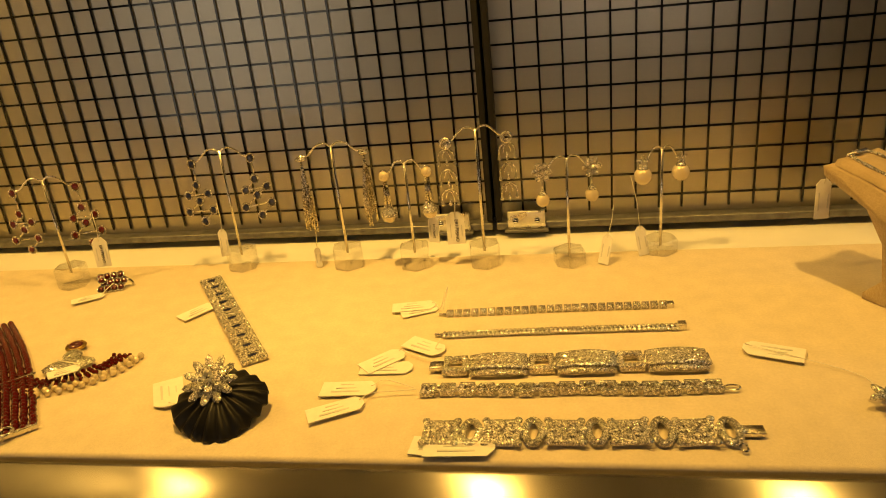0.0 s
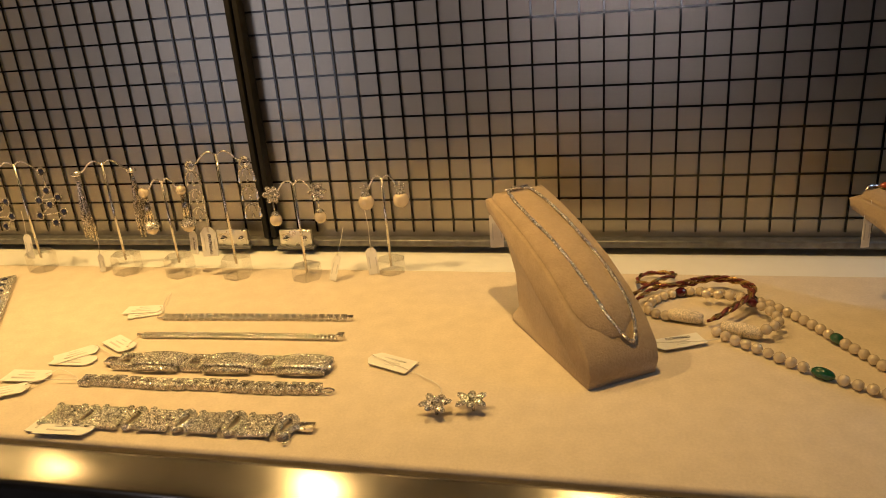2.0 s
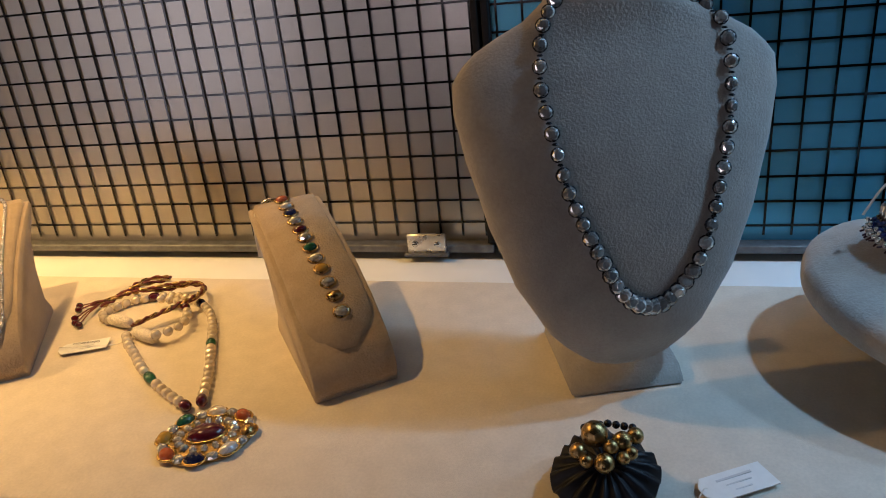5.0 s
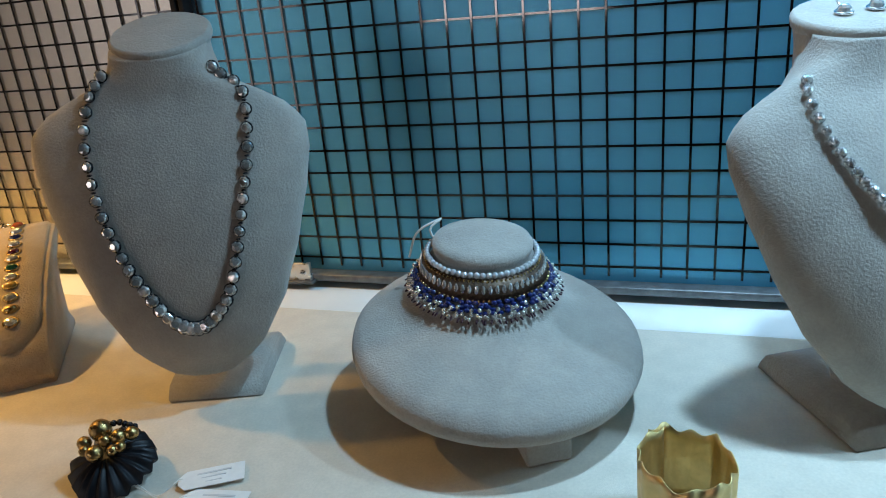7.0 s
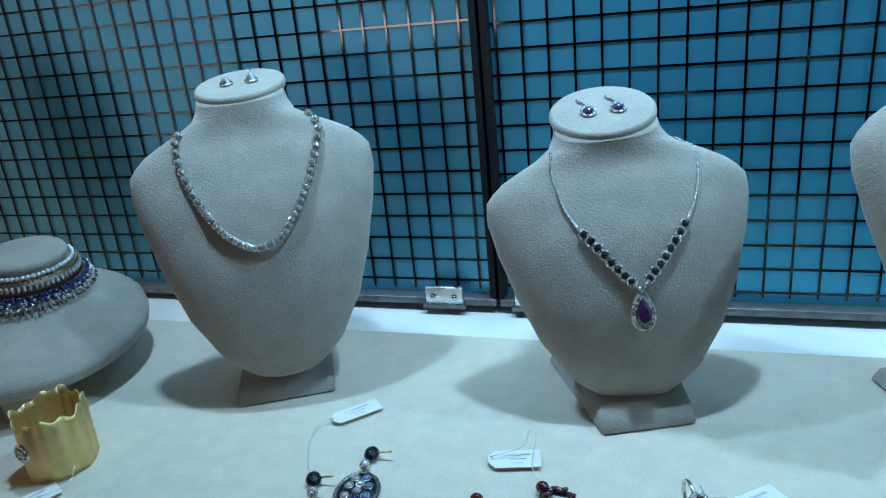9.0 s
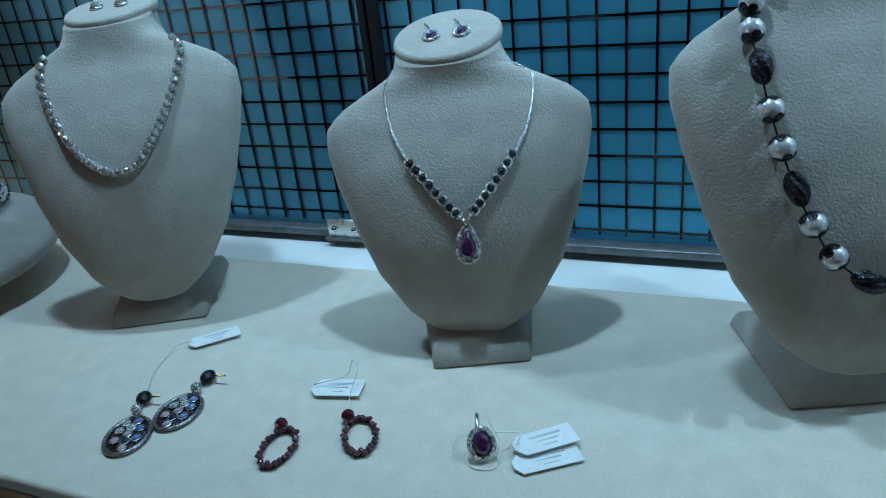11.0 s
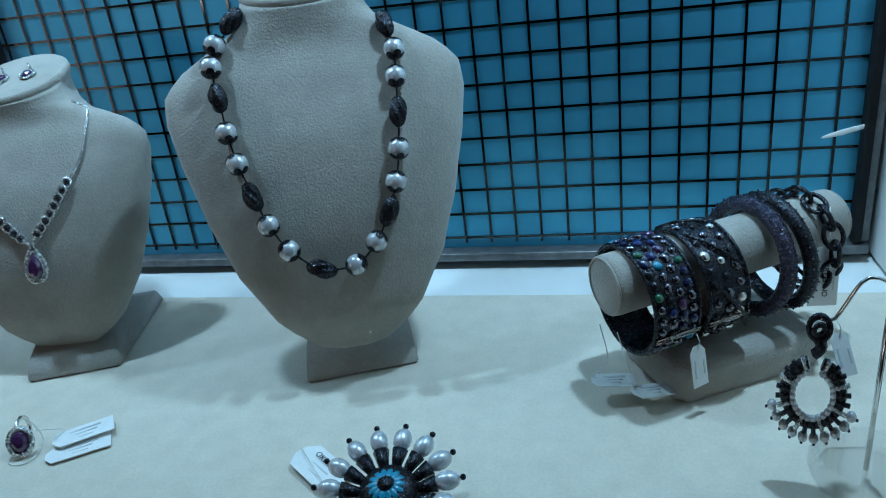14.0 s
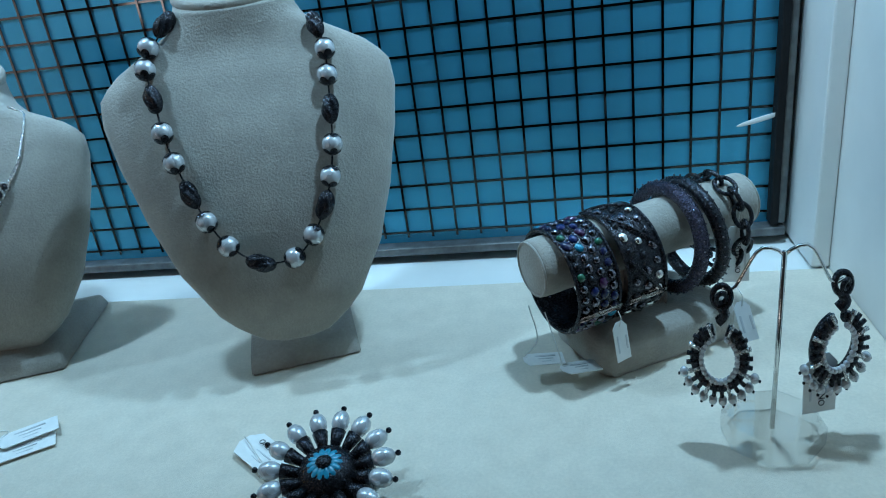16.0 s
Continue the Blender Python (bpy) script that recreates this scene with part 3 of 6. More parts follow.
def earring(kind, m, length_, label):
    e = thing("earring", m, label, "earring", "earrings on the stands")
    face = pose(0, 0, 0, 90, 0, 0)
    if kind == "chandelier_red" or kind == "chandelier_blue":
        gem = M_RUBY if kind == "chandelier_red" else M_SAPPHIRE
        spots = [(0, 0, 1.2), (0, -0.35, 0.9), (-0.010, -0.52, 0.9), (0.010, -0.50, 0.9), (0, -0.62, 1.0), (-0.013, -0.80, 1.0), (0.012, -0.78, 1.0), (0.001, -0.97, 1.1)]
        first = part("gem", stone(bmesh.new(), (0, 0, 0), 0.0028, 0.0034, 0.002, face), gem, e, "dark faceted stone")
        base = part("setting", torus(bmesh.new(), (0, 0, 0), 0.0036, 0.0042, 0.0009, face, 12, 5), M_PAVE, e)
        for gx, gz, k in spots:
            shared("gem", first, e, (gx, -0.001, gz * length_))
            shared("setting", base, e, (gx, -0.0005, gz * length_))
        bm = bmesh.new()
        for (ax, az, _), (bx, bz, _) in zip(spots, spots[1:]):
            tube(bm, [(ax, 0, az * length_), ((ax + bx) / 2 + 0.001, 0, (az + bz) / 2 * length_), (bx, 0, bz * length_)], 0.0007, 5)
        part("wire_frame", bm, M_SILVER, e)
    elif kind == "tassel":
        part("stud", stud(stone(bmesh.new(), (0, 0, 0), 0.003, 0.003, 0.002, face), (0, 0, 0), 0.0042), M_SILVER, e)
        for i in range(16):
            a = random.uniform(-1, 1)
            b = random.uniform(-1, 1)
            ln = length_ * random.uniform(0.8, 1.0)
            pts = [(0, 0, -0.003), (a * 0.003, b * 0.002, -0.4 * ln), (a * 0.0055, b * 0.004, -0.75 * ln), (a * 0.006, b * 0.004, -ln)]
            part("chain", tube(bmesh.new(), spline(pts, 10), 0.0009, 5), M_TASSELCHAIN, e)
    elif kind == "pearl_drop":
        part("pearl", ball(bmesh.new(), (0, -0.002, 0), 0.0052, u=14, v=10), M_PEARL, e)
        part("clip", torus(bmesh.new(), (0, 0.003, 0.003), 0.003, 0.003, 0.0008, face, 10, 5), M_SILVER, e)
        for i in range(6):
            a = 2 * math.pi * i / 6
            part("chain", tube(bmesh.new(), [(0.001 * math.cos(a), 0.001 * math.sin(a), -0.004), (0.003 * math.cos(a), 0.003 * math.sin(a), -length_ * 0.75)], 0.0011, 5), M_TASSELCHAIN, e)
        part("cup", lathe(bmesh.new(), [(0.0035, 0.006), (0.0075, 0.001), (0.0082, -0.002), (0.007, -0.003)], 16, pose(0, 0, -length_ * 0.8)), M_PAVE, e)
        part("pearl", ball(bmesh.new(), (0, -0.001, -length_ * 0.86), 0.0066, u=14, v=10), M_PEARL, e)
    elif kind == "arches":
        part("stud", stud(stud(bmesh.new(), (0, 0, 0), 0.0045), (0, 0, 0), 0.0022), M_SILVER, e, m=face)
        for i in range(3):
            z = -length_ * (0.22 + 0.30 * i)
            part("arch", torus(bmesh.new(), (0, 0, 0), 0.0075, 0.0085, 0.0008, pose(0, 0, z, 90, 0, 0), 14, 5, (-20, 200)), M_PAVE, e)
            part("arch", torus(bmesh.new(), (0, 0, 0), 0.0035, 0.007, 0.0006, pose(0, 0, z, 90, 0, 0), 10, 5, (0, 180)), M_SILVER, e)
            for dx in (-0.0072, 0, 0.0072):
                bm = lathe(bmesh.new(), [(0.0004, 0.004), (0.0011, 0.001), (0.0018, -0.0015), (0.0008, -0.003)], 8, pose(dx, 0, z - 0.004))
                part("drop", bm, M_CLEAR if dx else M_PAVE, e)
    elif kind == "flower_pearl":
        for i in range(6):
            a = 60 * i
            m2 = face @ pose(0, 0, 0, 0, 0, a) @ pose(0.0052, 0, 0, 0, -18, 0)
            part("petal", stone(bmesh.new(), (0, 0, 0), 0.0048, 0.0032, 0.0014, m2, 8), M_PAVE, e)
        part("centre", ball(bmesh.new(), (0, -0.0025, 0), 0.002), M_PAVE, e)
        part("link", tube(bmesh.new(), [(0, 0, -0.008), (0, 0, -length_ + 0.008)], 0.0007, 5), M_SILVER, e)
        part("cap", lathe(bmesh.new(), [(0.001, 0.003), (0.003, 0.0015), (0.0042, -0.0005)], 10, pose(0, 0, -length_ + 0.006)), M_PAVE, e)
        part("pearl", ball(bmesh.new(), (0, 0, -length_), 0.0062, u=14, v=10), M_PEARL, e)
    elif kind == "star_pearl":
        for i in range(5):
            m2 = face @ pose(0, 0, 0, 0, 0, 90 + 72 * i) @ pose(0.003, 0, 0)
            part("petal", stone(bmesh.new(), (0, 0, 0), 0.0032, 0.0016, 0.0012, m2, 8), M_PAVE, e)
        part("cap", lathe(bmesh.new(), [(0.001, 0.003), (0.0035, 0.0015), (0.005, -0.001)], 10, pose(0, 0, -length_ + 0.007)), M_PAVE, e)
        part("pearl", ball(bmesh.new(), (0, 0, -length_), 0.0080, u=16, v=11), M_PEARL, e)
    return e


STANDS = [  # x, y, top, half, kind, earring length
    (-0.410, -0.100, 0.112, 0.030, "chandelier_red", 0.060, "silver chandelier earring with dark red stones on a chrome arm"),
    (-0.240, -0.068, 0.122, 0.028, "chandelier_blue", 0.060, "silver chandelier earring with dark blue stones on a chrome arm"),
    (-0.128, -0.072, 0.122, 0.029, "tassel", 0.074, "long tassel earring of fine silver chains"),
    (-0.060, -0.077, 0.103, 0.019, "pearl_drop", 0.045, "pearl stud earring with a chain and large pearl drop"),
    (0.007, -0.078, 0.130, 0.027, "arches", 0.062, "silver earring of three hanging arches with clear drops"),
    (0.085, -0.080, 0.100, 0.022, "flower_pearl", 0.026, "silver flower earring with a pearl drop"),
    (0.168, -0.060, 0.098, 0.017, "star_pearl", 0.013, "large pearl earring under a small silver star"),
]
for sx, sy, top, half, kind, ln, lab in STANDS:
    hb = 0.022 if sx < 0.05 else 0.014
    acrylic_stand(sx, sy, top, half, 0.031, hb, 6, 12, "clear hexagonal acrylic stand with a chrome wire for two earrings")
    c, s_ = math.cos(radians(12)), math.sin(radians(12))
    for sg in (-1, 1):
        earring(kind, pose(sx + sg * half * c, sy + sg * half * s_ - 0.001, top - 0.008 - 0.002, 0, 0, 12 + sg * 10), ln, lab)

# ---- bracelets lying in a row ----
def lying(name, a, b, label, z=0.0):
    a, b = Vector((*a, z)), Vector((*b, z))
    d = b - a
    m = Matrix.Translation(a) @ Matrix.Rotation(math.atan2(d.y, d.x), 4, "Z")
    return thing(name, m, label, "bracelet", "bracelets lying in a row"), d.length


def link_bracelet_thin(a, b, w, n, label, rope=False):
    t, L = lying("bracelet", a, b, label)
    step = L / n
    if rope:
        bm = bmesh.new()
        for k in (-1, 0, 1):
            ball(bm, (0, k * w * 0.3, w * 0.36 if k == 0 else w * 0.26), step * 0.62, 0.9, 0.9, 0.8, 7, 5)
        first = part("link", bm, M_PAVE, t)
    else:
        bm = boxed(0, 0, w * 0.32, step * 0.86, w, w * 0.6, w * 0.14)
        box(bm, 0, w * 0.3, w * 0.68, step * 0.8, w * 0.22, w * 0.16)
        box(bm, 0, -w * 0.3, w * 0.68, step * 0.8, w * 0.22, w * 0.16)
        first = part("link", bm, M_PAVE, t)
    first.location = (step / 2, 0, 0)
    for i in range(1, n):
        y = 0.0012 * math.sin(3.0 * i / n)
        shared("link", first, t, (step * (i + 0.5), y, 0), (random.uniform(-0.1, 0.1), 0, random.uniform(-0.05, 0.05)))
    part("clasp", boxed(L + 0.002, 0.001, w * 0.35, 0.006, w * 0.9, w * 0.6, 0.0006), M_SILVER, t, "plain silver clasp")
    part("clasp", tube(bmesh.new(), [(-0.006, 0, w * 0.3), (0, 0, w * 0.3)], w * 0.16, 6), M_SILVER, t)
    return t


link_bracelet_thin((-0.016, -0.180), (0.160, -0.171), 0.0062, 26, "narrow silver bracelet of small pave links")
link_bracelet_thin((-0.014, -0.214), (0.164, -0.206), 0.0078, 52, "narrow rounded silver bracelet of fine grains", True)


def open_link(w, l, r, h):
    bm = bmesh.new()
    for sg in (-1, 1):
        box(bm, 0, sg * (w / 2 - r), h / 2, l, r * 2, h, r * 0.5)
        box(bm, sg * (l / 2 - r), 0, h / 2, r * 1.6, w - r * 2, h * 0.8, r * 0.4)
    return bm


def plate_bracelet(a, b, label):
    t, L = lying("bracelet", a, b, label)
    x = 0.0
    for i in range(6):
        wide = i % 2
        l = 0.041 if wide else 0.0175
        if wide:
            arc = [(-1 + 2 * k / 10) for k in range(11)]
            side = [(u * l / 2, 0.0068 + 0.0022 * (1 - u * u)) for u in arc] + [(u * l / 2, 0.0040 + 0.0016 * (1 - u * u)) for u in reversed(arc)]
            bm = loft([[Vector((px, yy, pz)) for px, pz in side] for yy in (-0.0085, -0.0078, 0.0078, 0.0085)])
            part("plate", bm, M_PAVE, t, "pave-set arched plate", pose(x + l / 2, 0, 0))
            for sg in (-1, 1):
                bm = tube(bmesh.new(), [(-l / 2 + 0.001, sg * 0.0105, 0.003), (-l / 4, sg * 0.0112, 0.0045), (l / 4, sg * 0.0112, 0.0045), (l / 2 - 0.001, sg * 0.0105, 0.003)], 0.0021, 6)
                part("rim", bm, M_PAVE, t, m=pose(x + l / 2, 0, 0))
            for k in range(7):
                part("stone", stone(bmesh.new(), ((k - 3) * l / 8.5, 0.0025 * (-1) ** k, 0.0075), 0.0024, 0.0024, 0.0016, n=8), M_CLEAR, t, "small clear stone", pose(x + l / 2, 0, 0))
        else:
            part("open_link", open_link(0.020, l, 0.0022, 0.0055), M_PAVE, t, m=pose(x + l / 2, 0, 0.001))
        x += l + 0.0012
        part("joint", tube(bmesh.new(), [(x - 0.0006, -0.006, 0.004), (x - 0.0006, 0.006, 0.004)], 0.0016, 6), M_SILVER, t)
    part("clasp", boxed(-0.005, 0, 0.004, 0.010, 0.009, 0.003, 0.0008), M_SILVER, t, "plain silver tongue clasp")
    return t


def small_link_bracelet(a, b, label):
    t, L = lying("bracelet", a, b, label)
    n = 15
    step = L / n
    first = part("link", open_link(0.0115, step * 0.80, 0.0018, 0.0046), M_PAVE, t, m=pose(step / 2, 0, 0.0005))
    bar = part("bar", tube(tube(bmesh.new(), [(-0.004, 0.0022, 0), (0.004, 0.0022, 0)], 0.0014, 6), [(-0.004, -0.0022, 0), (0.004, -0.0022, 0)], 0.0014, 6), M_PAVE, t, m=pose(step, 0, 0.004))
    for i in range(1, n):
        shared("link", first, t, (step * (i + 0.5), 0.0008 * math.sin(i), 0.0005), (random.uniform(-0.12, 0.12), 0, 0))
        if i < n - 1:
            shared("bar", bar, t, (step * (i + 1), 0, 0.004))
    part("clasp", torus(bmesh.new(), (L + 0.004, 0, 0.002), 0.005, 0.003, 0.0007), M_SILVER, t)
    return t


def flower_plate_bracelet(a, b, label):
    t, L = lying("bracelet", a, b, label)
    n = 5
    step = L / n
    bm = boxed(0, 0, 0.003, 0.0225, 0.023, 0.0032, 0.0012)
    for k in range(8):
        stone(bm, (0, 0, 0), 0.0042, 0.0022, 0.0016, pose(0, 0, 0.0046, 0, 0, 45 * k) @ pose(0.0052, 0, 0), 8)
    stone(bm, (0, 0, 0.0046), 0.003, 0.003, 0.0026)
    for sx in (-1, 1):
        for sy in (-1, 1):
            ball(bm, (sx * 0.010, sy * 0.0105, 0.004), 0.0028, 1, 1, 0.7, 8, 6)
    plate = part("plate", bm, M_PAVE, t, "square pave plate with a flower", pose(step * 0.32, 0, 0))
    bm = torus(bmesh.new(), (0, 0, 0.0032), 0.0052, 0.0105, 0.0026, None, 18, 7)
    ball(bm, (0.0068, 0, 0.004), 0.0036, 1, 1.1, 0.7, 8, 6)
    ball(bm, (-0.0068, 0, 0.004), 0.0036, 1, 1.1, 0.7, 8, 6)
    loop = part("loop", bm, M_PAVE, t, "oval pave loop", pose(step * 0.82, 0, 0))
    for i in range(1, n):
        shared("plate", plate, t, (step * (i + 0.32), 0, 0), (random.uniform(-0.06, 0.06), random.uniform(-0.06, 0.06), 0))
        shared("loop", loop, t, (step * (i + 0.82), 0.0005, 0), (random.uniform(-0.06, 0.06), 0, 0))
    part("clasp", boxed(L + 0.006, 0.001, 0.003, 0.013, 0.008, 0.0028, 0.0006), M_SILVER, t, "plain silver tongue clasp")
    part("catch", torus(bmesh.new(), (L - 0.002, -0.013, 0.002), 0.002, 0.0035, 0.0007), M_SILVER, t)
    return t


plate_bracelet((-0.006, -0.2615), (0.172, -0.254), "wide silver bracelet of arched plates and open links")
small_link_bracelet((-0.019, -0.2905), (0.181, -0.2855), "silver bracelet of small open pave links")
flower_plate_bracelet((-0.009, -0.337), (0.181, -0.3325), "broad silver bracelet of square flower plates and loops")


def panel_bracelet(a, b, label):
    t, L = lying("bracelet", a, b, label)
    n = 10
    step = L / n
    bm = boxed(0, 0, 0.0025, step * 0.92, 0.021, 0.003, 0.0008)
    for k in (-1, 1):
        tube(bm, [(k * step * 0.33, -0.010, 0.004), (k * step * 0.33, 0.010, 0.004)], 0.0012, 5)
    first = part("panel", bm, M_PAVE, t, m=pose(step / 2, 0, 0))
    gem = part("gem", stone(bmesh.new(), (0, 0, 0.004), 0.0017, 0.0038, 0.0014, n=8), M_SAPPHIRE, t, "dark pointed stone", pose(step / 2, 0, 0))
    for i in range(1, n):
        h = 0.001 * math.sin(i * 1.3)
        shared("panel", first, t, (step * (i + 0.5), 0, h * 0.3 + 0.0003))
        shared("gem", gem, t, (step * (i + 0.5), 0, h * 0.3 + 0.0003))
    return t


panel_bracelet((-0.262, -0.100), (-0.153, -0.252), "silver panel bracelet with small dark pointed stones")


def red_bead_bracelet():
    a, b = Vector((-0.428, -0.198, 0)), Vector((-0.297, -0.345, 0))
    d = b - a
    t = thing("bracelet", Matrix.Translation(a) @ Matrix.Rotation(math.atan2(d.y, d.x), 4, "Z"), "bracelet of many dark red bead strands with a silver clasp", "bracelet")
    L = d.length
    for k in range(7):
        y = (k - 3) * 0.0056
        for i in range(40):
            u = i / 39
            co = (u * L, y + 0.006 * math.sin(u * 3) + random.uniform(-0.0004, 0.0004), 0.0034 + 0.003 * math.sin(u * math.pi) * (1 - abs(k - 3) / 4))
            if k == 0 and i == 0:
                bead = part("bead", ball(bmesh.new(), (0, 0, 0), 0.0028, 1.0, 0.95, 1, 8, 6), M_RUBY, t, m=pose(*co))
            else:
                shared("bead", bead, t, co)
    part("spacer", boxed(L * 0.63, 0.006, 0.0065, 0.002, 0.042, 0.0015, 0.0004), M_SILVER, t, "silver spacer bar")
    part("clasp", boxed(L + 0.002, 0.0015, 0.003, 0.003, 0.038, 0.004, 0.0006), M_SILVER, t)
    part("clasp_ring", torus(bmesh.new(), (L + 0.001, 0.001, 0.006), 0.005, 0.005, 0.0011), M_SILVER, t)


red_bead_bracelet()


def fan_earring(x, y, yaw):
    t = thing("earring", pose(x, y, 0, 0, 0, yaw), "fan-shaped earring of red beads edged with pearls, lying flat", "earring")
    part("stud", stone(bmesh.new(), (0, 0.048, 0.004), 0.0062, 0.0062, 0.003), M_MAROON, t, "red stone stud")
    part("setting", torus(bmesh.new(), (0, 0.048, 0.004), 0.0072, 0.0072, 0.0014), M_OLDGOLD, t)
    part("link", stone(bmesh.new(), (0, 0.033, 0.003), 0.008, 0.010, 0.003), M_PAVE, t)
    part("body", stone(bmesh.new(), (0, 0.016, 0.003), 0.020, 0.010, 0.004, None, 16), M_PAVE, t, "stone-set filigree crescent")
    bm, bp, n = bmesh.new(), bmesh.new(), 0
    for row in range(4):
        for i in range(22):
            a = radians(200 + 140 * i / 21)
            r = 0.030 + row * 0.0034
            ball(bm, (r * 1.25 * math.cos(a), 0.022 + r * 0.9 * math.sin(a), 0.004 + random.uniform(0, 0.002)), 0.0019, u=6, v=5)
    tagged(part("red_beads", bm, M_RUBY, t, "rows of small red beads"), kind="stuff")
    first = None
    for row in range(2):
        for i in range(19):
            a = radians(196 + 148 * (i + 0.5 * row) / 19)
            r = 0.0440 + row * 0.0052
            co = (r * 1.2 * math.cos(a), 0.022 + r * 0.88 * math.sin(a), 0.003)
            if first is None:
                first = part("pearl", ball(bmesh.new(), (0, 0, 0), 0.0027, u=9, v=6), M_PEARL, t, m=pose(*co))
            else:
                shared("pearl", first, t, co)


fan_earring(-0.302, -0.272, 24)


def cluster_ring(x, y):
    t = thing("ring", pose(x, y, 0, 0, 0, 20), "silver cluster ring of round dark red stones", "ring")
    part("band", torus(bmesh.new(), (0.008, 0, 0.009), 0.009, 0.009, 0.0012, pose(0, 0, 0.0005, 90, 0, 0) @ pose(0.0, 0.0, -0.009)), M_SILVER, t)
    g = part("gem", ball(bmesh.new(), (0, 0, 0), 0.0028, u=8, v=6), M_RUBY, t, m=pose(-0.010, -0.004, 0.012))
    s = part("setting", torus(bmesh.new(), (0, 0, 0), 0.0032, 0.0032, 0.0009, pose(0, 0, 0, 60, 0, 0), 10, 5), M_PAVE, t, m=pose(-0.010, -0.004, 0.012))
    for i in range(4):
        for j in range(3):
            co = (-0.012 + i * 0.0062 + 0.003 * (j % 2), -0.007 + j * 0.0045, 0.004 + j * 0.0045)
            shared("gem", g, t, co)
            shared("setting", s, t, co)


cluster_ring(-0.358, -0.110)


# ---- black rosettes ----
def rosette(x, y, r, yaw, label, tilt=12):
    t = thing("rosette", pose(x, y, 0, 0, 0, yaw), label, "rosette", "black satin rosettes")
    n, rings = 96, []
    m = pose(0, 0, 0.016, tilt, 0, 0)
    for k, (rr, z, amp) in enumerate(((1.0, -0.006, 0.9), (0.99, -0.0045, 1.0), (0.75, 0.0005, 0.75), (0.45, 0.004, 0.45), (0.15, 0.005, 0.1))):
        ring = []
        for j in range(n):
            a = 2 * math.pi * j / n
            w = math.sin(a * 18 + 0.6 * math.sin(3 * a))
            rad = r * rr * (1 + 0.05 * math.sin(4 * a + 1) * rr)
            ring.append(m @ Vector((rad * math.cos(a), rad * math.sin(a), z + 0.0026 * amp * w - 0.004 * rr * max(0, -math.sin(a)))))
        rings.append(ring)
    rings = [[m @ Vector((0.75 * r * math.cos(2 * math.pi * j / n), 0.75 * r * math.sin(2 * math.pi * j / n), -0.011)) for j in range(n)]] + rings
    part("pleated_satin", loft(rings), M_BLACKSATIN, t, "black pleated satin fan")
    part("backing", lathe(bmesh.new(), [(r * 0.5, 0.0002), (r * 0.55, 0.006), (r * 0.5, 0.011)], 20), M_BLACKSATIN, t)
    return t, m


ros, rm = rosette(-0.150, -0.318, 0.031, 10, "black pleated satin rosette with a silver flower brooch")
flower = rm @ pose(-0.004, 0.006, 0.010, 22, 0, 0)
for ring_n, (cnt, rad, ln, z) in enumerate(((11, 0.0115, 0.0078, 0.0), (7, 0.0062, 0.0058, 0.003))):
    for i in range(cnt):
        mm = flower @ pose(0, 0, z, 0, 0, 360 / cnt * i + 15 * ring_n) @ pose(rad, 0, 0, 0, -12, 0)
        part("petal", stone(bmesh.new(), (0, 0, 0), ln, 0.0034, 0.0018, mm, 8), M_PAVE, ros, "pave-set pointed petal")
for i in range(6):
    part("crystal", ball(bmesh.new(), flower @ Vector((0.0030 * math.cos(i * 1.05), 0.0030 * math.sin(i * 1.05), 0.0062)), 0.0017), M_CLEAR, ros)

ros2, rm2 = rosette(0.858, -0.312, 0.028, 6, "black pleated satin rosette with a cluster of old gold balls", 16)
for bx, by, bz, br in ((-0.005, 0.010, 0.016, 0.0072), (0.009, 0.007, 0.014, 0.0052), (0.016, 0.011, 0.013, 0.0046), (-0.001, -0.006, 0.013, 0.0054), (0.009, -0.002, 0.012, 0.0036),
                       (-0.010, -0.004, 0.012, 0.0036), (-0.014, 0.002, 0.012, 0.0046), (0.013, 0.001, 0.012, 0.0036), (0.003, 0.002, 0.016, 0.004)):
    part("ball", ball(bmesh.new(), rm2 @ Vector((bx, by, bz)), br, u=14, v=10), M_OLDGOLD, ros2, "old gold ball")
for i in range(7):
    part("bead", ball(bmesh.new(), rm2 @ Vector((-0.010 + i * 0.0042, 0.019 - abs(i - 3) * 0.0009, 0.013)), 0.0022), M_GUN, ros2, "small dark bead")


# ---- star earrings ----
def star_earring(x, y, yaw):
    t = thing("earring", pose(x, y, 0.004, 0, 0, yaw), "silver star-shaped pave earring lying on the cloth", "earring", "star earrings")
    for i in range(6):
        mm = pose(0, 0, 0.004, 0, 0, 60 * i + 10) @ pose(0.0062, 0, 0, 0, 14 if i % 2 else -14, 0)
        part("petal", stone(bmesh.new(), (0, 0, 0), 0.0058, 0.003, 0.0026, mm, 8), M_PAVE, t)
    part("centre", ball(bmesh.new(), (0, 0, 0.007), 0.0028, u=8, v=6), M_PAVE, t)
    part("post", tube(bmesh.new(), [(0, 0, 0.004), (0.001, -0.001, -0.0038)], 0.0012, 5), M_SILVER, t)


star_earring(0.270, -0.303, 0)
star_earring(0.2935, -0.2965, 25)


# ---- bracelet ramps ----
RAMP = [(0.000, 0.000), (-0.003, 0.012), (0.000, 0.024), (0.012, 0.038), (0.035, 0.055), (0.065, 0.071), (0.10, 0.084), (0.135, 0.094), (0.163, 0.100)]


def ramp_z(s):
    return lerp([(a, b) for a, b in RAMP[2:]], s)


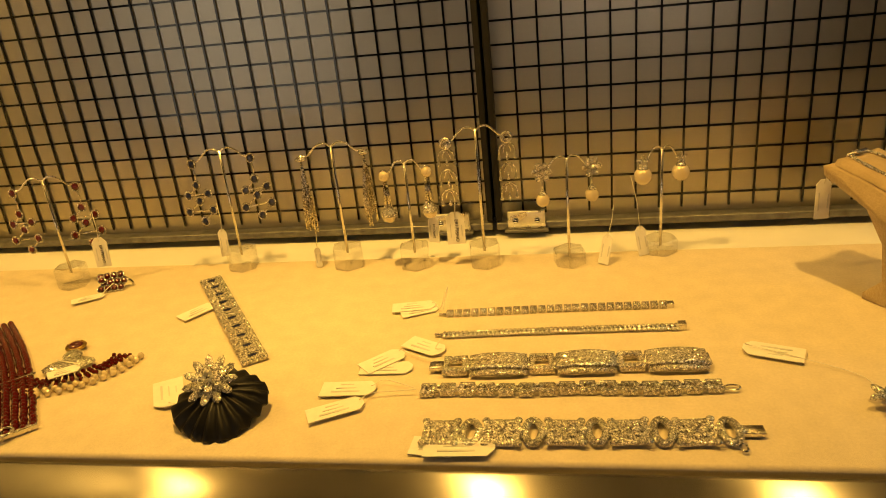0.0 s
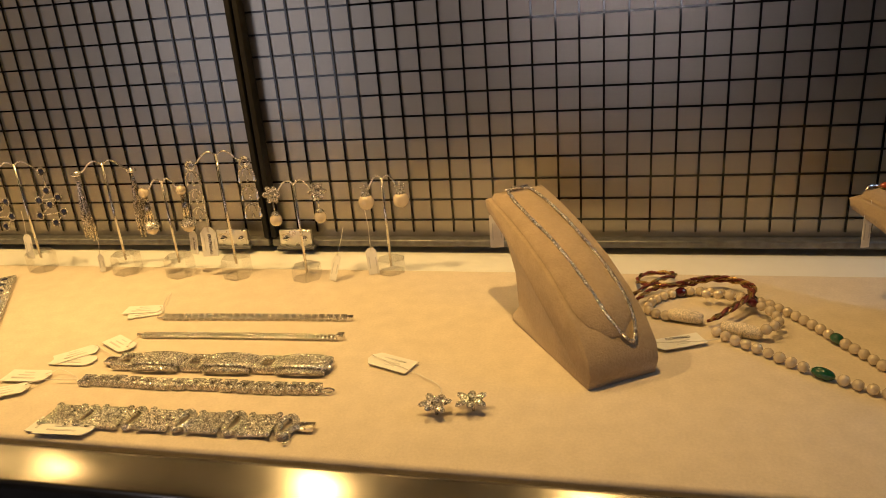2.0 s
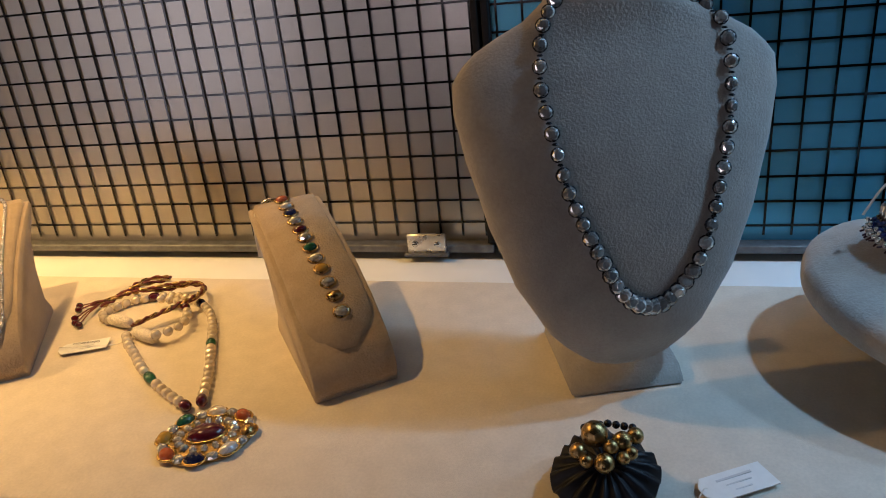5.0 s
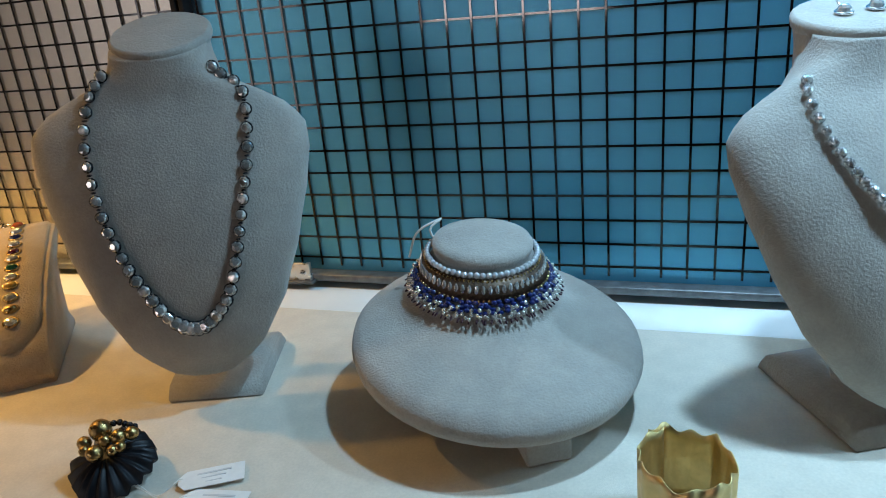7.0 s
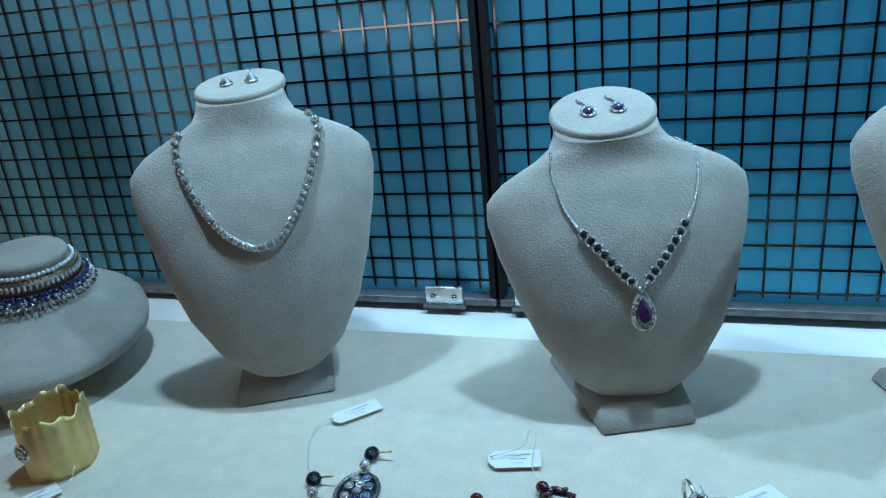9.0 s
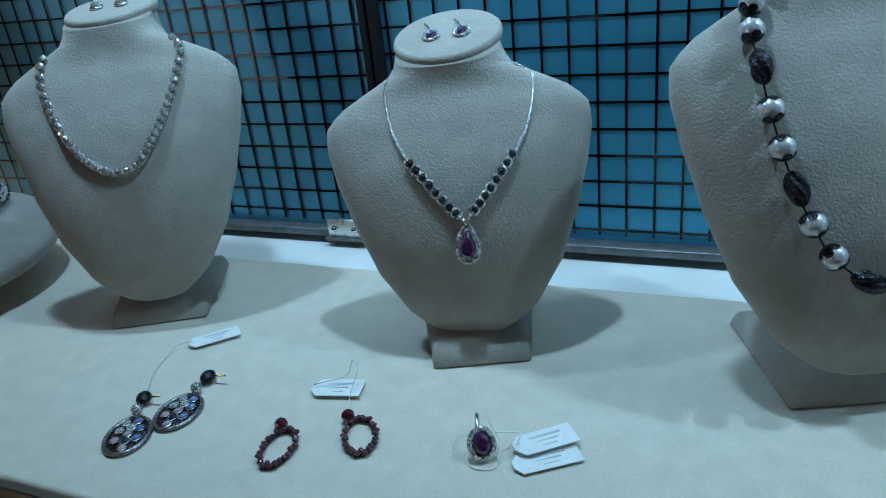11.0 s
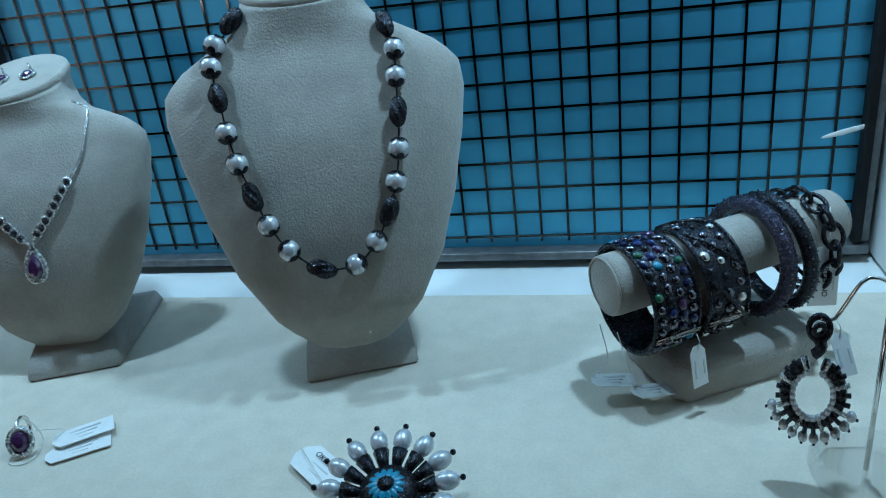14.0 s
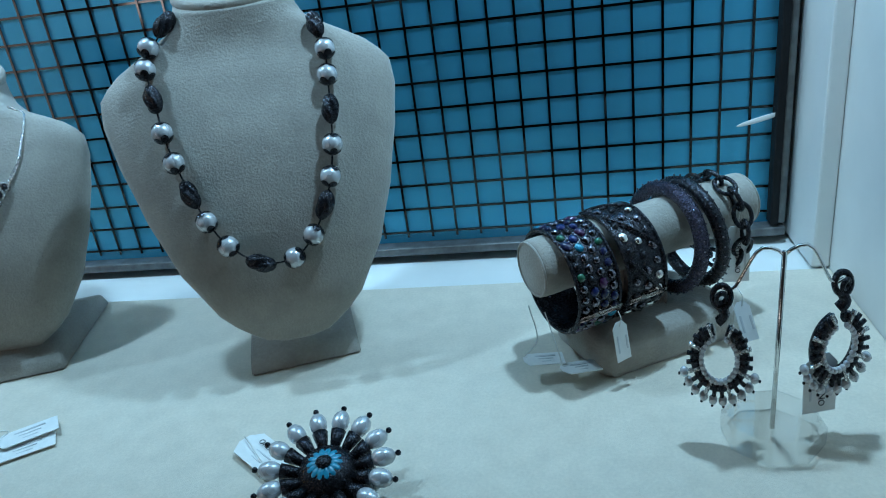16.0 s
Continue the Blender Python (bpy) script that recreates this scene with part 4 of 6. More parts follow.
def ramp_stand(x, y, yaw, w, material, label):
    t = thing("bracelet_ramp", pose(x, y, 0, 0, 0, yaw), label, "bracelet stand", "bracelet ramps")
    side = [Vector((0, s, z)) for s, z in RAMP] + [Vector((0, 0.168, 0.098)), Vector((0, 0.166, 0.091)), Vector((0, 0.128, 0.074)), Vector((0, 0.112, 0.05)), Vector((0, 0.108, 0.02)), Vector((0, 0.122, 0.005)), Vector((0, 0.122, 0.0))]
    steps = [(-0.5, 0.985), (-0.48, 1.0), (0.48, 1.0), (0.5, 0.985)]
    c = Vector((0, 0.07, 0.045))
    bm = loft([[Vector((k * w, *((p - c) * g + c)[1:])) for p in side] for k, g in steps])
    part("body", bm, material, t)
    outer = [(0.007 + 0.153 * i / 18) for i in range(19)]
    bm = bmesh.new()
    left, right = [], []
    for i, s in enumerate(outer):
        k = w * 0.44 * (math.sqrt(max(0.0, 1 - ((0.034 - s) / 0.0275) ** 2)) if s < 0.034 else 1.0)
        for sg, lst in ((-1, left), (1, right)):
            lst.append((bm.verts.new((sg * max(k, 0.003), s, ramp_z(s) + 0.0006)), bm.verts.new((sg * max(k - 0.002, 0.002), s, ramp_z(s) + 0.0046))))
    for i in range(len(outer) - 1):
        bm.faces.new((left[i][1], right[i][1], right[i + 1][1], left[i + 1][1]))
        bm.faces.new((left[i][0], left[i][1], left[i + 1][1], left[i + 1][0]))
        bm.faces.new((right[i][0], right[i + 1][0], right[i + 1][1], right[i][1]))
    bm.faces.new((left[0][0], right[0][0], right[0][1], left[0][1]))
    bm.faces.new((left[-1][0], left[-1][1], right[-1][1], right[-1][0]))
    part("pad", bm, material, t, "raised suede pad")
    return t


R1 = ramp_stand(0.393, -0.250, 32.5, 0.056, M_TAN, "tan suede bracelet ramp with a fine silver chain")
R2 = ramp_stand(0.688, -0.232, 37, 0.060, M_TAN, "tan suede bracelet ramp with a bracelet of coloured stones")


R1.scale, R2.scale = (1, 1, 0.97), (1, 1, 0.93)
bpy.context.view_layer.update()


def ramp_point(x, s, lift):
    return Vector((x, s, (ramp_z(s) if s > 0.0 else 0.024) + 0.0046 + lift))


def ramp_chain():
    t = thing("chain_necklace", R1.matrix_world.copy(), "fine silver chain laid in a long loop over a suede ramp", "necklace")
    pts = [(-0.001, 0.160), (-0.011, 0.155), (-0.012, 0.12), (-0.008, 0.08), (-0.005, 0.04), (-0.001, 0.014), (0.009, 0.002), (0.017, 0.014), (0.018, 0.04), (0.016, 0.08), (0.014, 0.12), (0.010, 0.155), (0.001, 0.160)]
    line = spline([ramp_point(x, s, 0.0008 if s > 0.03 else -0.001) for x, s in pts], 190)
    bm = bmesh.new()
    for p in line:
        ball(bm, p, 0.0017, u=6, v=4)
    tagged(part("chain", bm, M_PAVE, t, "rope of tiny clear stones"), kind="stuff")
    part("clasp", torus(bmesh.new(), ramp_point(-0.002, 0.160, 0.002), 0.004, 0.003, 0.0008), M_SILVER, t)
    part("clasp_bar", tube(bmesh.new(), [ramp_point(-0.012, 0.160, 0.001), ramp_point(0.009, 0.160, 0.002)], 0.0014, 6), M_SILVER, t)


def ramp_gems():
    t = thing("bracelet", R2.matrix_world.copy(), "gold-set bracelet of coloured oval stones lying down a suede ramp", "bracelet")
    cols = [M_ORANGE, M_CLEAR, M_SAPPHIRE, M_CLEAR, M_MAROON, M_CLEAR, M_GREEN, M_CLEAR, M_YELLOW, M_CLEAR, M_OLDGOLD, M_CLEAR]
    first = None
    for i, mtl in enumerate(cols):
        s = 0.158 - 0.0120 * i
        slope = math.degrees(math.atan2(ramp_z(s + 0.004) - ramp_z(s - 0.004), 0.008))
        m = Matrix.Translation(ramp_point(-0.002 + 0.0005 * i, s, 0)) @ pose(0, 0, 0, slope, 0, 0)
        part("stone", stone(bmesh.new(), (0, 0, 0.001), 0.0052, 0.0042, 0.0038), mtl, t, m=m)
        if first is None:
            first = part("setting", torus(bmesh.new(), (0, 0, 0.001), 0.0057, 0.0047, 0.0010, None, 14, 5), M_OLDGOLD, t, m=m)
        else:
            ob = new("setting", first.data)
            ob.parent = t
            ob.matrix_local = m
    part("clasp", tube(bmesh.new(), [ramp_point(-0.004, 0.160, 0.001), ramp_point(-0.012, 0.165, 0.001), ramp_point(-0.018, 0.162, -0.001)], 0.0016, 6), M_SILVER, t, "silver hook clasp")


ramp_chain()
ramp_gems()


# ---- necklaces on the busts ----
def on_bust(i, x, v, lift):
    """A place on the front of bust i, in its own frame: x in half widths."""
    sh = SHAPES[i]
    p = bust_surface(sh, max(-0.97, min(0.97, x / bust_width(sh, v))), v)
    p.y -= lift
    return bust_tilt(sh) @ p


def bust_line(i, pts, n, lift):
    return [on_bust(i, q.x, q.z, lift) for q in spline([Vector((x, 0, v)) for x, v in pts], n)]


def strung(name, i, label):
    return thing(name, BUSTS[i].matrix_world.copy(), label, "necklace", "necklaces on busts")


def facing(lean):
    return pose(0, 0, 0, 90 - lean, 0, 0)


def cut_stone(r, h, m):
    """A round stone with a flat table and facets round it, in the x-y plane."""
    rows = []
    for k, (q, z) in enumerate(((0.92, -0.2), (1.0, 0.25), (0.80, 0.75), (0.50, 1.0))):
        rows.append([m @ Vector((r * q * math.cos(math.pi * (2 * j + k % 2) / 8), r * q * math.sin(math.pi * (2 * j + k % 2) / 8), h * z)) for j in range(8)])
    return loft(rows)


U1 = [(-0.38, 0.875), (-0.47, 0.82), (-0.51, 0.75), (-0.52, 0.68), (-0.48, 0.58), (-0.42, 0.47), (-0.31, 0.36), (-0.22, 0.29), (-0.12, 0.22), (0.0, 0.18), (0.12, 0.175),
      (0.22, 0.20), (0.31, 0.24), (0.38, 0.29), (0.45, 0.38), (0.50, 0.46), (0.55, 0.55), (0.59, 0.63), (0.61, 0.74), (0.58, 0.82), (0.46, 0.88)]
nk = strung("necklace", 0, "long necklace of clear faceted stones in thin metal settings")
gem = part("stone", cut_stone(0.0040, 0.0026, facing(10)), M_CRYSTAL, nk, "clear faceted stone", flat=True)
cup = part("setting", lathe(bmesh.new(), [(0.0026, -0.0032), (0.0042, -0.0012), (0.0045, 0.0002), (0.0040, 0.0006)], 12, facing(10)), M_GUN, nk, "thin dark metal setting")
tie = part("link", torus(bmesh.new(), (0, 0, 0), 0.0014, 0.0014, 0.0005, None, 8, 4), M_GUN, nk)
line = bust_line(0, U1, 44, 0.0035)
for k, p in enumerate(line):
    big = 1.0 + 0.28 * max(0.0, 1 - abs(k - 21) / 11) + random.uniform(-0.04, 0.04)
    turn = (random.uniform(-0.22, 0.22), random.uniform(-0.3, 0.3), random.uniform(-0.3, 0.3))
    for nm, src in (("stone", gem), ("setting", cup)):
        ob = shared(nm, src, nk, p, turn) if k else src
        ob.location, ob.scale = p, (big, big, big)
    q = (p + line[min(k + 1, 43)]) / 2
    if k:
        shared("link", tie, nk, q)
    else:
        tie.location = q

U2 = [(-0.52, 0.83), (-0.55, 0.79), (-0.52, 0.71), (-0.43, 0.61), (-0.32, 0.53), (-0.20, 0.47), (-0.03, 0.43), (0.15, 0.44), (0.28, 0.495), (0.40, 0.565), (0.50, 0.65), (0.57, 0.73), (0.60, 0.79), (0.56, 0.84)]
nk = strung("necklace", 1, "short necklace of sparkling clear stone clusters on a pale bust")
line = bust_line(1, U2, 44, 0.0034)
link = part("stone_setting", lathe(bmesh.new(), [(0.0012, -0.0022), (0.0031, -0.0012), (0.0036, 0.0004), (0.0030, 0.0016), (0.0018, 0.0020)], 9, facing(20)), M_PAVE, nk, "round cluster of clear stones")
mid = part("stone", cut_stone(0.0021, 0.0016, facing(20) @ pose(0, 0, 0.0016)), M_CRYSTAL, nk, "clear faceted stone", flat=True)
for k, p in enumerate(line):
    turn = (random.uniform(-0.3, 0.3), random.uniform(0, 1), random.uniform(-0.3, 0.3))
    for nm, src in (("stone_setting", link), ("stone", mid)):
        ob = shared(nm, src, nk, p, turn) if k else src
        ob.location = p

nk = strung("necklace", 2, "silver chain necklace with a violet drop pendant on a pale bust")
CHAINS = [[(-0.45, 0.86), (-0.47, 0.80), (-0.45, 0.745), (-0.43, 0.70)], [(0.57, 0.86), (0.61, 0.81), (0.60, 0.75), (0.57, 0.69)]]
BANDS = [[(-0.43, 0.70), (-0.385, 0.645), (-0.30, 0.585)], [(0.57, 0.69), (0.52, 0.635), (0.43, 0.58)]]
DARKS = [[(-0.30, 0.585), (-0.20, 0.53), (-0.10, 0.47), (0.0, 0.42)], [(0.43, 0.58), (0.34, 0.53), (0.24, 0.475), (0.13, 0.425)]]
for sg, top, band_pts, low in zip((-1, 1), CHAINS, BANDS, DARKS):
    part("chain", tube(bmesh.new(), bust_line(2, top, 16, 0.0012), 0.0009, 5), M_PAVE, nk, "fine silver chain")
    for off in (-0.016, 0.0, 0.016):
        pts = [band_pts[0], (band_pts[1][0] + off * sg, band_pts[1][1] + off), band_pts[2]]
        part("band", tube(bmesh.new(), bust_line(2, pts, 10, 0.0016), 0.0011, 5), M_PAVE, nk)
    for p in bust_line(2, low, 8, 0.003):
        part("dark_stone", ball(bmesh.new(), p, 0.0022, u=8, v=6), M_GUN, nk, "dark round stone")
        part("setting", torus(bmesh.new(), (0, 0, 0), 0.0031, 0.0031, 0.0011, Matrix.Translation(p) @ facing(17), 12, 5), M_PAVE, nk)
    part("bail", tube(bmesh.new(), bust_line(2, [low[-1], (0.065 + sg * 0.02, 0.40), (0.065, 0.385)], 6, 0.0034), 0.0012, 6), M_PAVE, nk)
c = on_bust(2, 0.058, 0.322, 0.003)
drop = [Vector((0.0094 * math.sin(a) * (math.sin(a / 2) ** 0.9), 0.0132 * math.cos(a) + 0.001, 0)) for a in [2 * math.pi * k / 28 for k in range(28)]]
m = Matrix.Translation(c) @ facing(17)
part("halo", tube(bmesh.new(), [m @ p for p in drop], 0.0015, 6, True), M_PAVE, nk, "pave halo")
part("inner_halo", tube(bmesh.new(), [m @ Vector((p.x * 0.78, (p.y + 0.003) * 0.78 - 0.003, 0.0008)) for p in drop], 0.0009, 6, True), M_PAVE, nk, "thin inner halo")
rings = [[m @ Vector((p.x * k, (p.y + 0.003) * k - 0.003, h)) for p in drop[1::2]] for k, h in ((0.72, -0.001), (0.70, 0.002), (0.48, 0.0040), (0.3, 0.0042))]
part("drop_stone", loft(rings), M_VIOLET, nk, "violet faceted drop", flat=True)

U4 = [(-0.50, 0.885), (-0.57, 0.83), (-0.60, 0.77), (-0.575, 0.69), (-0.55, 0.60), (-0.51, 0.52), (-0.45, 0.435), (-0.38, 0.36), (-0.28, 0.29), (-0.10, 0.232), (0.12, 0.23), (0.27, 0.28),
      (0.38, 0.35), (0.45, 0.42), (0.50, 0.50), (0.53, 0.59), (0.55, 0.68), (0.565, 0.75), (0.53, 0.82)]
nk = strung("necklace", 3, "necklace of large white pearls with dark caps and carved dark beads")
line = [on_bust(3, x, v, 0.008) for x, v in U4]
part("wire", tube(bmesh.new(), bust_line(3, U4, 70, 0.006), 0.0006, 5), M_GUN, nk)
pearl = part("pearl", ball(bmesh.new(), (0, 0, 0), 0.0068, u=18, v=12), M_PEARLW, nk)
# a scalloped cup: deep petals between open notches
rows = []
for t in (0.12, 0.45, 0.75, 1.0):
    row = []
    for j in range(30):
        a = 2 * math.pi * j / 30
        pole = t * (0.66 + 0.40 * abs(math.cos(2.5 * a)) ** 0.7)
        row.append(Vector((0.0072 * math.sin(pole) * math.cos(a), 0.0072 * math.sin(pole) * math.sin(a), -0.0072 * math.cos(pole))))
    rows.append(row)
capm = part("cap", loft(rows, False), M_GUN, nk, "dark petal cap")
rows = []
for k in range(15):
    h = -0.0098 + 0.0196 * k / 14
    rad = 0.0052 * math.sqrt(max(0.03, 1 - (h / 0.0100) ** 2))
    rows.append([Vector((rad * (1 + 0.16 * math.sin(5 * a + k * 0.55)) * math.cos(a), rad * (1 + 0.16 * math.sin(5 * a + k * 0.55)) * math.sin(a), h)) for a in [2 * math.pi * j / 25 for j in range(25)]])
dark = part("carved_bead", loft(rows), M_GUN, nk, "spirally carved dark bead")
used = set()
for k, p in enumerate(line):
    a, b = line[max(0, k - 1)], line[min(len(line) - 1, k + 1)]
    q = (b - a).to_track_quat("Z", "Y").to_matrix().to_4x4()
    m = Matrix.Translation(p) @ q @ pose(0, 0, 0, 0, 0, 40 * k)
    for nm, src, mm in ((("carved_bead", dark, m),) if k % 3 == 0 else (("pearl", pearl, m), ("cap", capm, m), ("cap", capm, m @ pose(0, 0, 0, 180, 0, 0)))):
        if nm in used:
            ob = new(nm, src.data)
            ob.parent = nk
        else:
            ob = src
            used.add(nm)
        ob.matrix_local = mm


# ---- earrings on the bust tops ----
def bust_top(i, x, y):
    return BUSTS[i].matrix_world @ bust_neck(SHAPES[i]) @ pose(x, y, 0.0056)


for dx in (-0.010, 0.010):
    e = thing("stud_earring", bust_top(1, dx, -0.002), "clear stone stud earring lying on a bust top", "earring", "earrings on bust tops")
    part("gem", stone(bmesh.new(), (0, 0, 0.001), 0.0042, 0.0042, 0.005), M_CLEAR, e)
    part("setting", torus(bmesh.new(), (0, 0, 0.001), 0.0046, 0.0046, 0.001), M_SILVER, e)
    part("post", tube(bmesh.new(), [(0, 0.003, 0.002), (0, 0.010, 0.007)], 0.0007, 5), M_SILVER, e)
    e = thing("drop_earring", bust_top(2, dx * 1.05, -0.004), "violet drop earring with a silver halo on a bust top", "earring", "earrings on bust tops")
    part("gem", stone(bmesh.new(), (0, 0, 0.0008), 0.0036, 0.0046, 0.003), M_VIOLET, e)
    part("halo", torus(bmesh.new(), (0, 0, 0.001), 0.0052, 0.0062, 0.0011, None, 16, 5), M_PAVE, e)
    part("chain", tube(bmesh.new(), spline([(0, 0.006, 0.001), (-0.002, 0.012, 0.0012), (-0.006, 0.019, 0.001)], 8), 0.0008, 5), M_PAVE, e)
e = thing("pearl_stud", bust_top(3, -0.010, -0.006), "yellowish pearl stud on a bust top", "earring", "earrings on bust tops")
part("pearl", ball(bmesh.new(), (0, 0, 0.005), 0.0052, u=12, v=9), M_PEARL, e)
part("post", tube(bmesh.new(), [(0, 0, 0.005), (0.006, 0.004, 0.001)], 0.0008, 5), M_GOLD, e)


# ---- choker on its collar stand ----
CM = pose(1.0817, -0.1701, 0.0463, 6.5, 2.8, 31.3)
RX, RY, NECK = 0.1006, 0.1077, 0.9655
CPROF = [(0.70, -0.014), (0.93, -0.013), (0.985, -0.008), (1.0, -0.001), (0.985, 0.005), (0.92, 0.009), (0.78, 0.012), (0.64, 0.0155), (0.55, 0.021), (0.50, 0.028), (0.455, 0.037), (0.40, 0.047), (0.360, 0.054), (0.37, 0.0555), (0.372, 0.059), (0.355, 0.062), (0.30, 0.0632)]


def collar(r, h, a):
    back = 0.033 * max(0.0, min(1.0, (1 - r) / 0.6))
    k = NECK if r < 0.6 else 1.0
    return Vector((RX * r * k * math.cos(a), RY * r * k * (0.92 if r < 0.6 else 1.0) * math.sin(a) + back, h))


st = thing("collar_stand", CM, "low grey suede collar stand with a round neck", "jewelry stand")
part("collar", loft([[collar(r, h, 2 * math.pi * j / 48) for j in range(48)] for r, h in CPROF]), M_SUEDE, st)
inv = CM.inverted()
bm = boxed(0, 0, 0, 0.030, 0.09, 0.030, 0.003, inv @ pose(1.110, -0.205, 0.0152, 0, 0, 30))
part("foot", bm, M_SUEDE, st, "small suede foot")


def collar_r(h):
    return lerp(sorted((hh, rr) for rr, hh in CPROF[6:13]), h)


ck = thing("choker", CM.copy(), "broad choker of gold, clear stones, white pearls and blue beads", "necklace")


def bead_row(name, h, size, material, lab, n, sq=(1, 1, 1), out=0.003, loose=0.0004, spin=0.0):
    first = None
    for j in range(n):
        a = radians(-215 + 250 * (j + random.uniform(-spin, spin)) / (n - 1))
        hh = h + random.uniform(-loose, loose)
        p = collar(collar_r(hh), hh, a) + Vector((math.cos(a), math.sin(a), 0)) * (out + random.uniform(0, loose))
        if first is None:
            first = part(name, ball(bmesh.new(), (0, 0, 0), size, *sq, u=8, v=6), material, ck, lab)
            first.location, first.rotation_euler = p, (0, 0, a)
        else:
            shared(name, first, ck, p, (0, 0, a))


band = []
for out, hh in ((0.0012, 0.0365), (0.0034, 0.0365), (0.0034, 0.050), (0.0012, 0.050)):
    ring = []
    for j in range(60):
        a = radians(-216 + 252 * j / 59)
        ring.append(collar(collar_r(hh), hh, a) + Vector((math.cos(a), math.sin(a), 0)) * out)
    band.append(ring)
bm = bmesh.new()
made = [[bm.verts.new(p) for p in r] for r in band]
for k in range(4):
    for j in range(59):
        bm.faces.new((made[k][j], made[k][j + 1], made[(k + 1) % 4][j + 1], made[(k + 1) % 4][j]))
part("gold_band", bm, mat("brown_gold", (0.10, 0.062, 0.04), 0.45, 0.6, var=0.4, scale=500, bump=0.5), ck, "brownish gold band")
bead_row("pearl", 0.0525, 0.0023, M_PEARLW, "small white pearl", 42, out=0.0036, loose=0.0002)
bead_row("oval_stone", 0.0438, 0.0023, M_CLEAR, "clear oval stone", 42, (0.7, 0.72, 1.85), 0.0038, 0.0001)
bead_row("gold_bead", 0.0388, 0.0010, M_OLDGOLD, "tiny gold bead", 58, out=0.0036, loose=0.0002)
bead_row("gold_bead", 0.0490, 0.0010, M_OLDGOLD, "tiny gold bead", 58, out=0.0032, loose=0.0002)
for blue_h, blue_out in ((0.0378, 0.0038), (0.0356, 0.0046), (0.0336, 0.0052)):
    bead_row("blue_bead", blue_h, 0.0020, M_BLUEBEAD, "small blue bead", 48, (1, 1.2, 0.9), blue_out, 0.0009, 0.3)
bead_row("silver_bead", 0.0355, 0.0016, M_NICKEL, "small silver bead", 34, out=0.0068, loose=0.0008, spin=0.4)
for silver_h, silver_out in ((0.0325, 0.0062), (0.0310, 0.0070)):
    bead_row("silver_bead", silver_h, 0.0015, M_NICKEL, "small silver bead", 46, out=silver_out, loose=0.0007, spin=0.3)
spike = None
for j in range(62):
    a = radians(-213 + 246 * (j + random.uniform(-0.3, 0.3)) / 61)
    p = collar(collar_r(0.0300), 0.0300, a) + Vector((math.cos(a), math.sin(a), 0)) * 0.0065
    if spike is None:
        spike = part("fringe_bead", tube(bmesh.new(), [(0, 0, 0), (0.0025, 0, -0.0012), (0.0030, 0, -0.0016)], lambda f: 0.0008 - 0.0003 * f, 5), M_FRINGE, ck, "thin dark bead of the fringe")
        spike.location, spike.rotation_euler = p, (0, 0, a)
    else:
        shared("fringe_bead", spike, ck, p, (0, random.uniform(-0.3, 0.3), a + random.uniform(-0.3, 0.3)))
part("ribbon", tube(bmesh.new(), spline([(-0.030, 0.045, 0.056), (-0.034, 0.05, 0.066), (-0.024, 0.052, 0.072), (-0.042, 0.055, 0.062), (-0.048, 0.06, 0.040)], 20), 0.0009, 5), M_STRING, ck, "pale tying thread")


# ---- gold cuff ----
cuff = thing("cuff_bracelet", pose(1.210, -0.285, 0, 0, 0, -60), "beaten gold open cuff bracelet standing upright on the cloth", "bracelet")
N = 90


def cuff_at(j, k, out):
    a = radians(-185 + 380 * j / (N - 1))
    wave = 0.0010 * math.sin(7 * a) + 0.0007 * math.sin(13 * a + 1)
    r = 0.0228 + wave * (0.5 + 0.5 * k) + out + 0.0030 * (j / (N - 1))
    top = 0.047 + 0.0018 * math.sin(4 * a + 1) + 0.0016 * math.sin(11 * a)
    return Vector((r * 1.05 * math.cos(a), r * 0.95 * math.sin(a), 0.0004 + k * top))


bm = bmesh.new()
grid = [[[bm.verts.new(cuff_at(j, k / 8, out)) for k in range(9)] for j in range(N)] for out in (0.0, 0.0006)]
for s_ in (0, 1):
    for j in range(N - 1):
        for k in range(8):
            bm.faces.new((grid[s_][j][k], grid[s_][j + 1][k], grid[s_][j + 1][k + 1], grid[s_][j][k + 1]))
for j in range(N - 1):
    for k in (0, 8):
        bm.faces.new((grid[0][j][k], grid[0][j + 1][k], grid[1][j + 1][k], grid[1][j][k]))
for k in range(8):
    for j in (0, N - 1):
        bm.faces.new((grid[0][j][k], grid[0][j][k + 1], grid[1][j][k + 1], grid[1][j][k]))
part("band", bm, M_BRUSHGOLD, cuff)
om = cuff.matrix_world.inverted() @ pose(1.2060, -0.3105, 0.025, 90, 0, -10)
for k in range(10):
    part("crystal", stone(bmesh.new(), (0, 0, 0), 0.0022, 0.0022, 0.002, om @ pose(0.0042 * math.cos(k * 0.7) * (1 if k < 9 else 0), 0.0042 * math.sin(k * 0.7) * (1 if k < 9 else 0), 0.0005), 7), M_CLEAR, cuff, "small clear crystal")
part("ornament", torus(bmesh.new(), (0, 0, 0), 0.0066, 0.0066, 0.0012, om), M_SILVER, cuff, "round silver ornament")


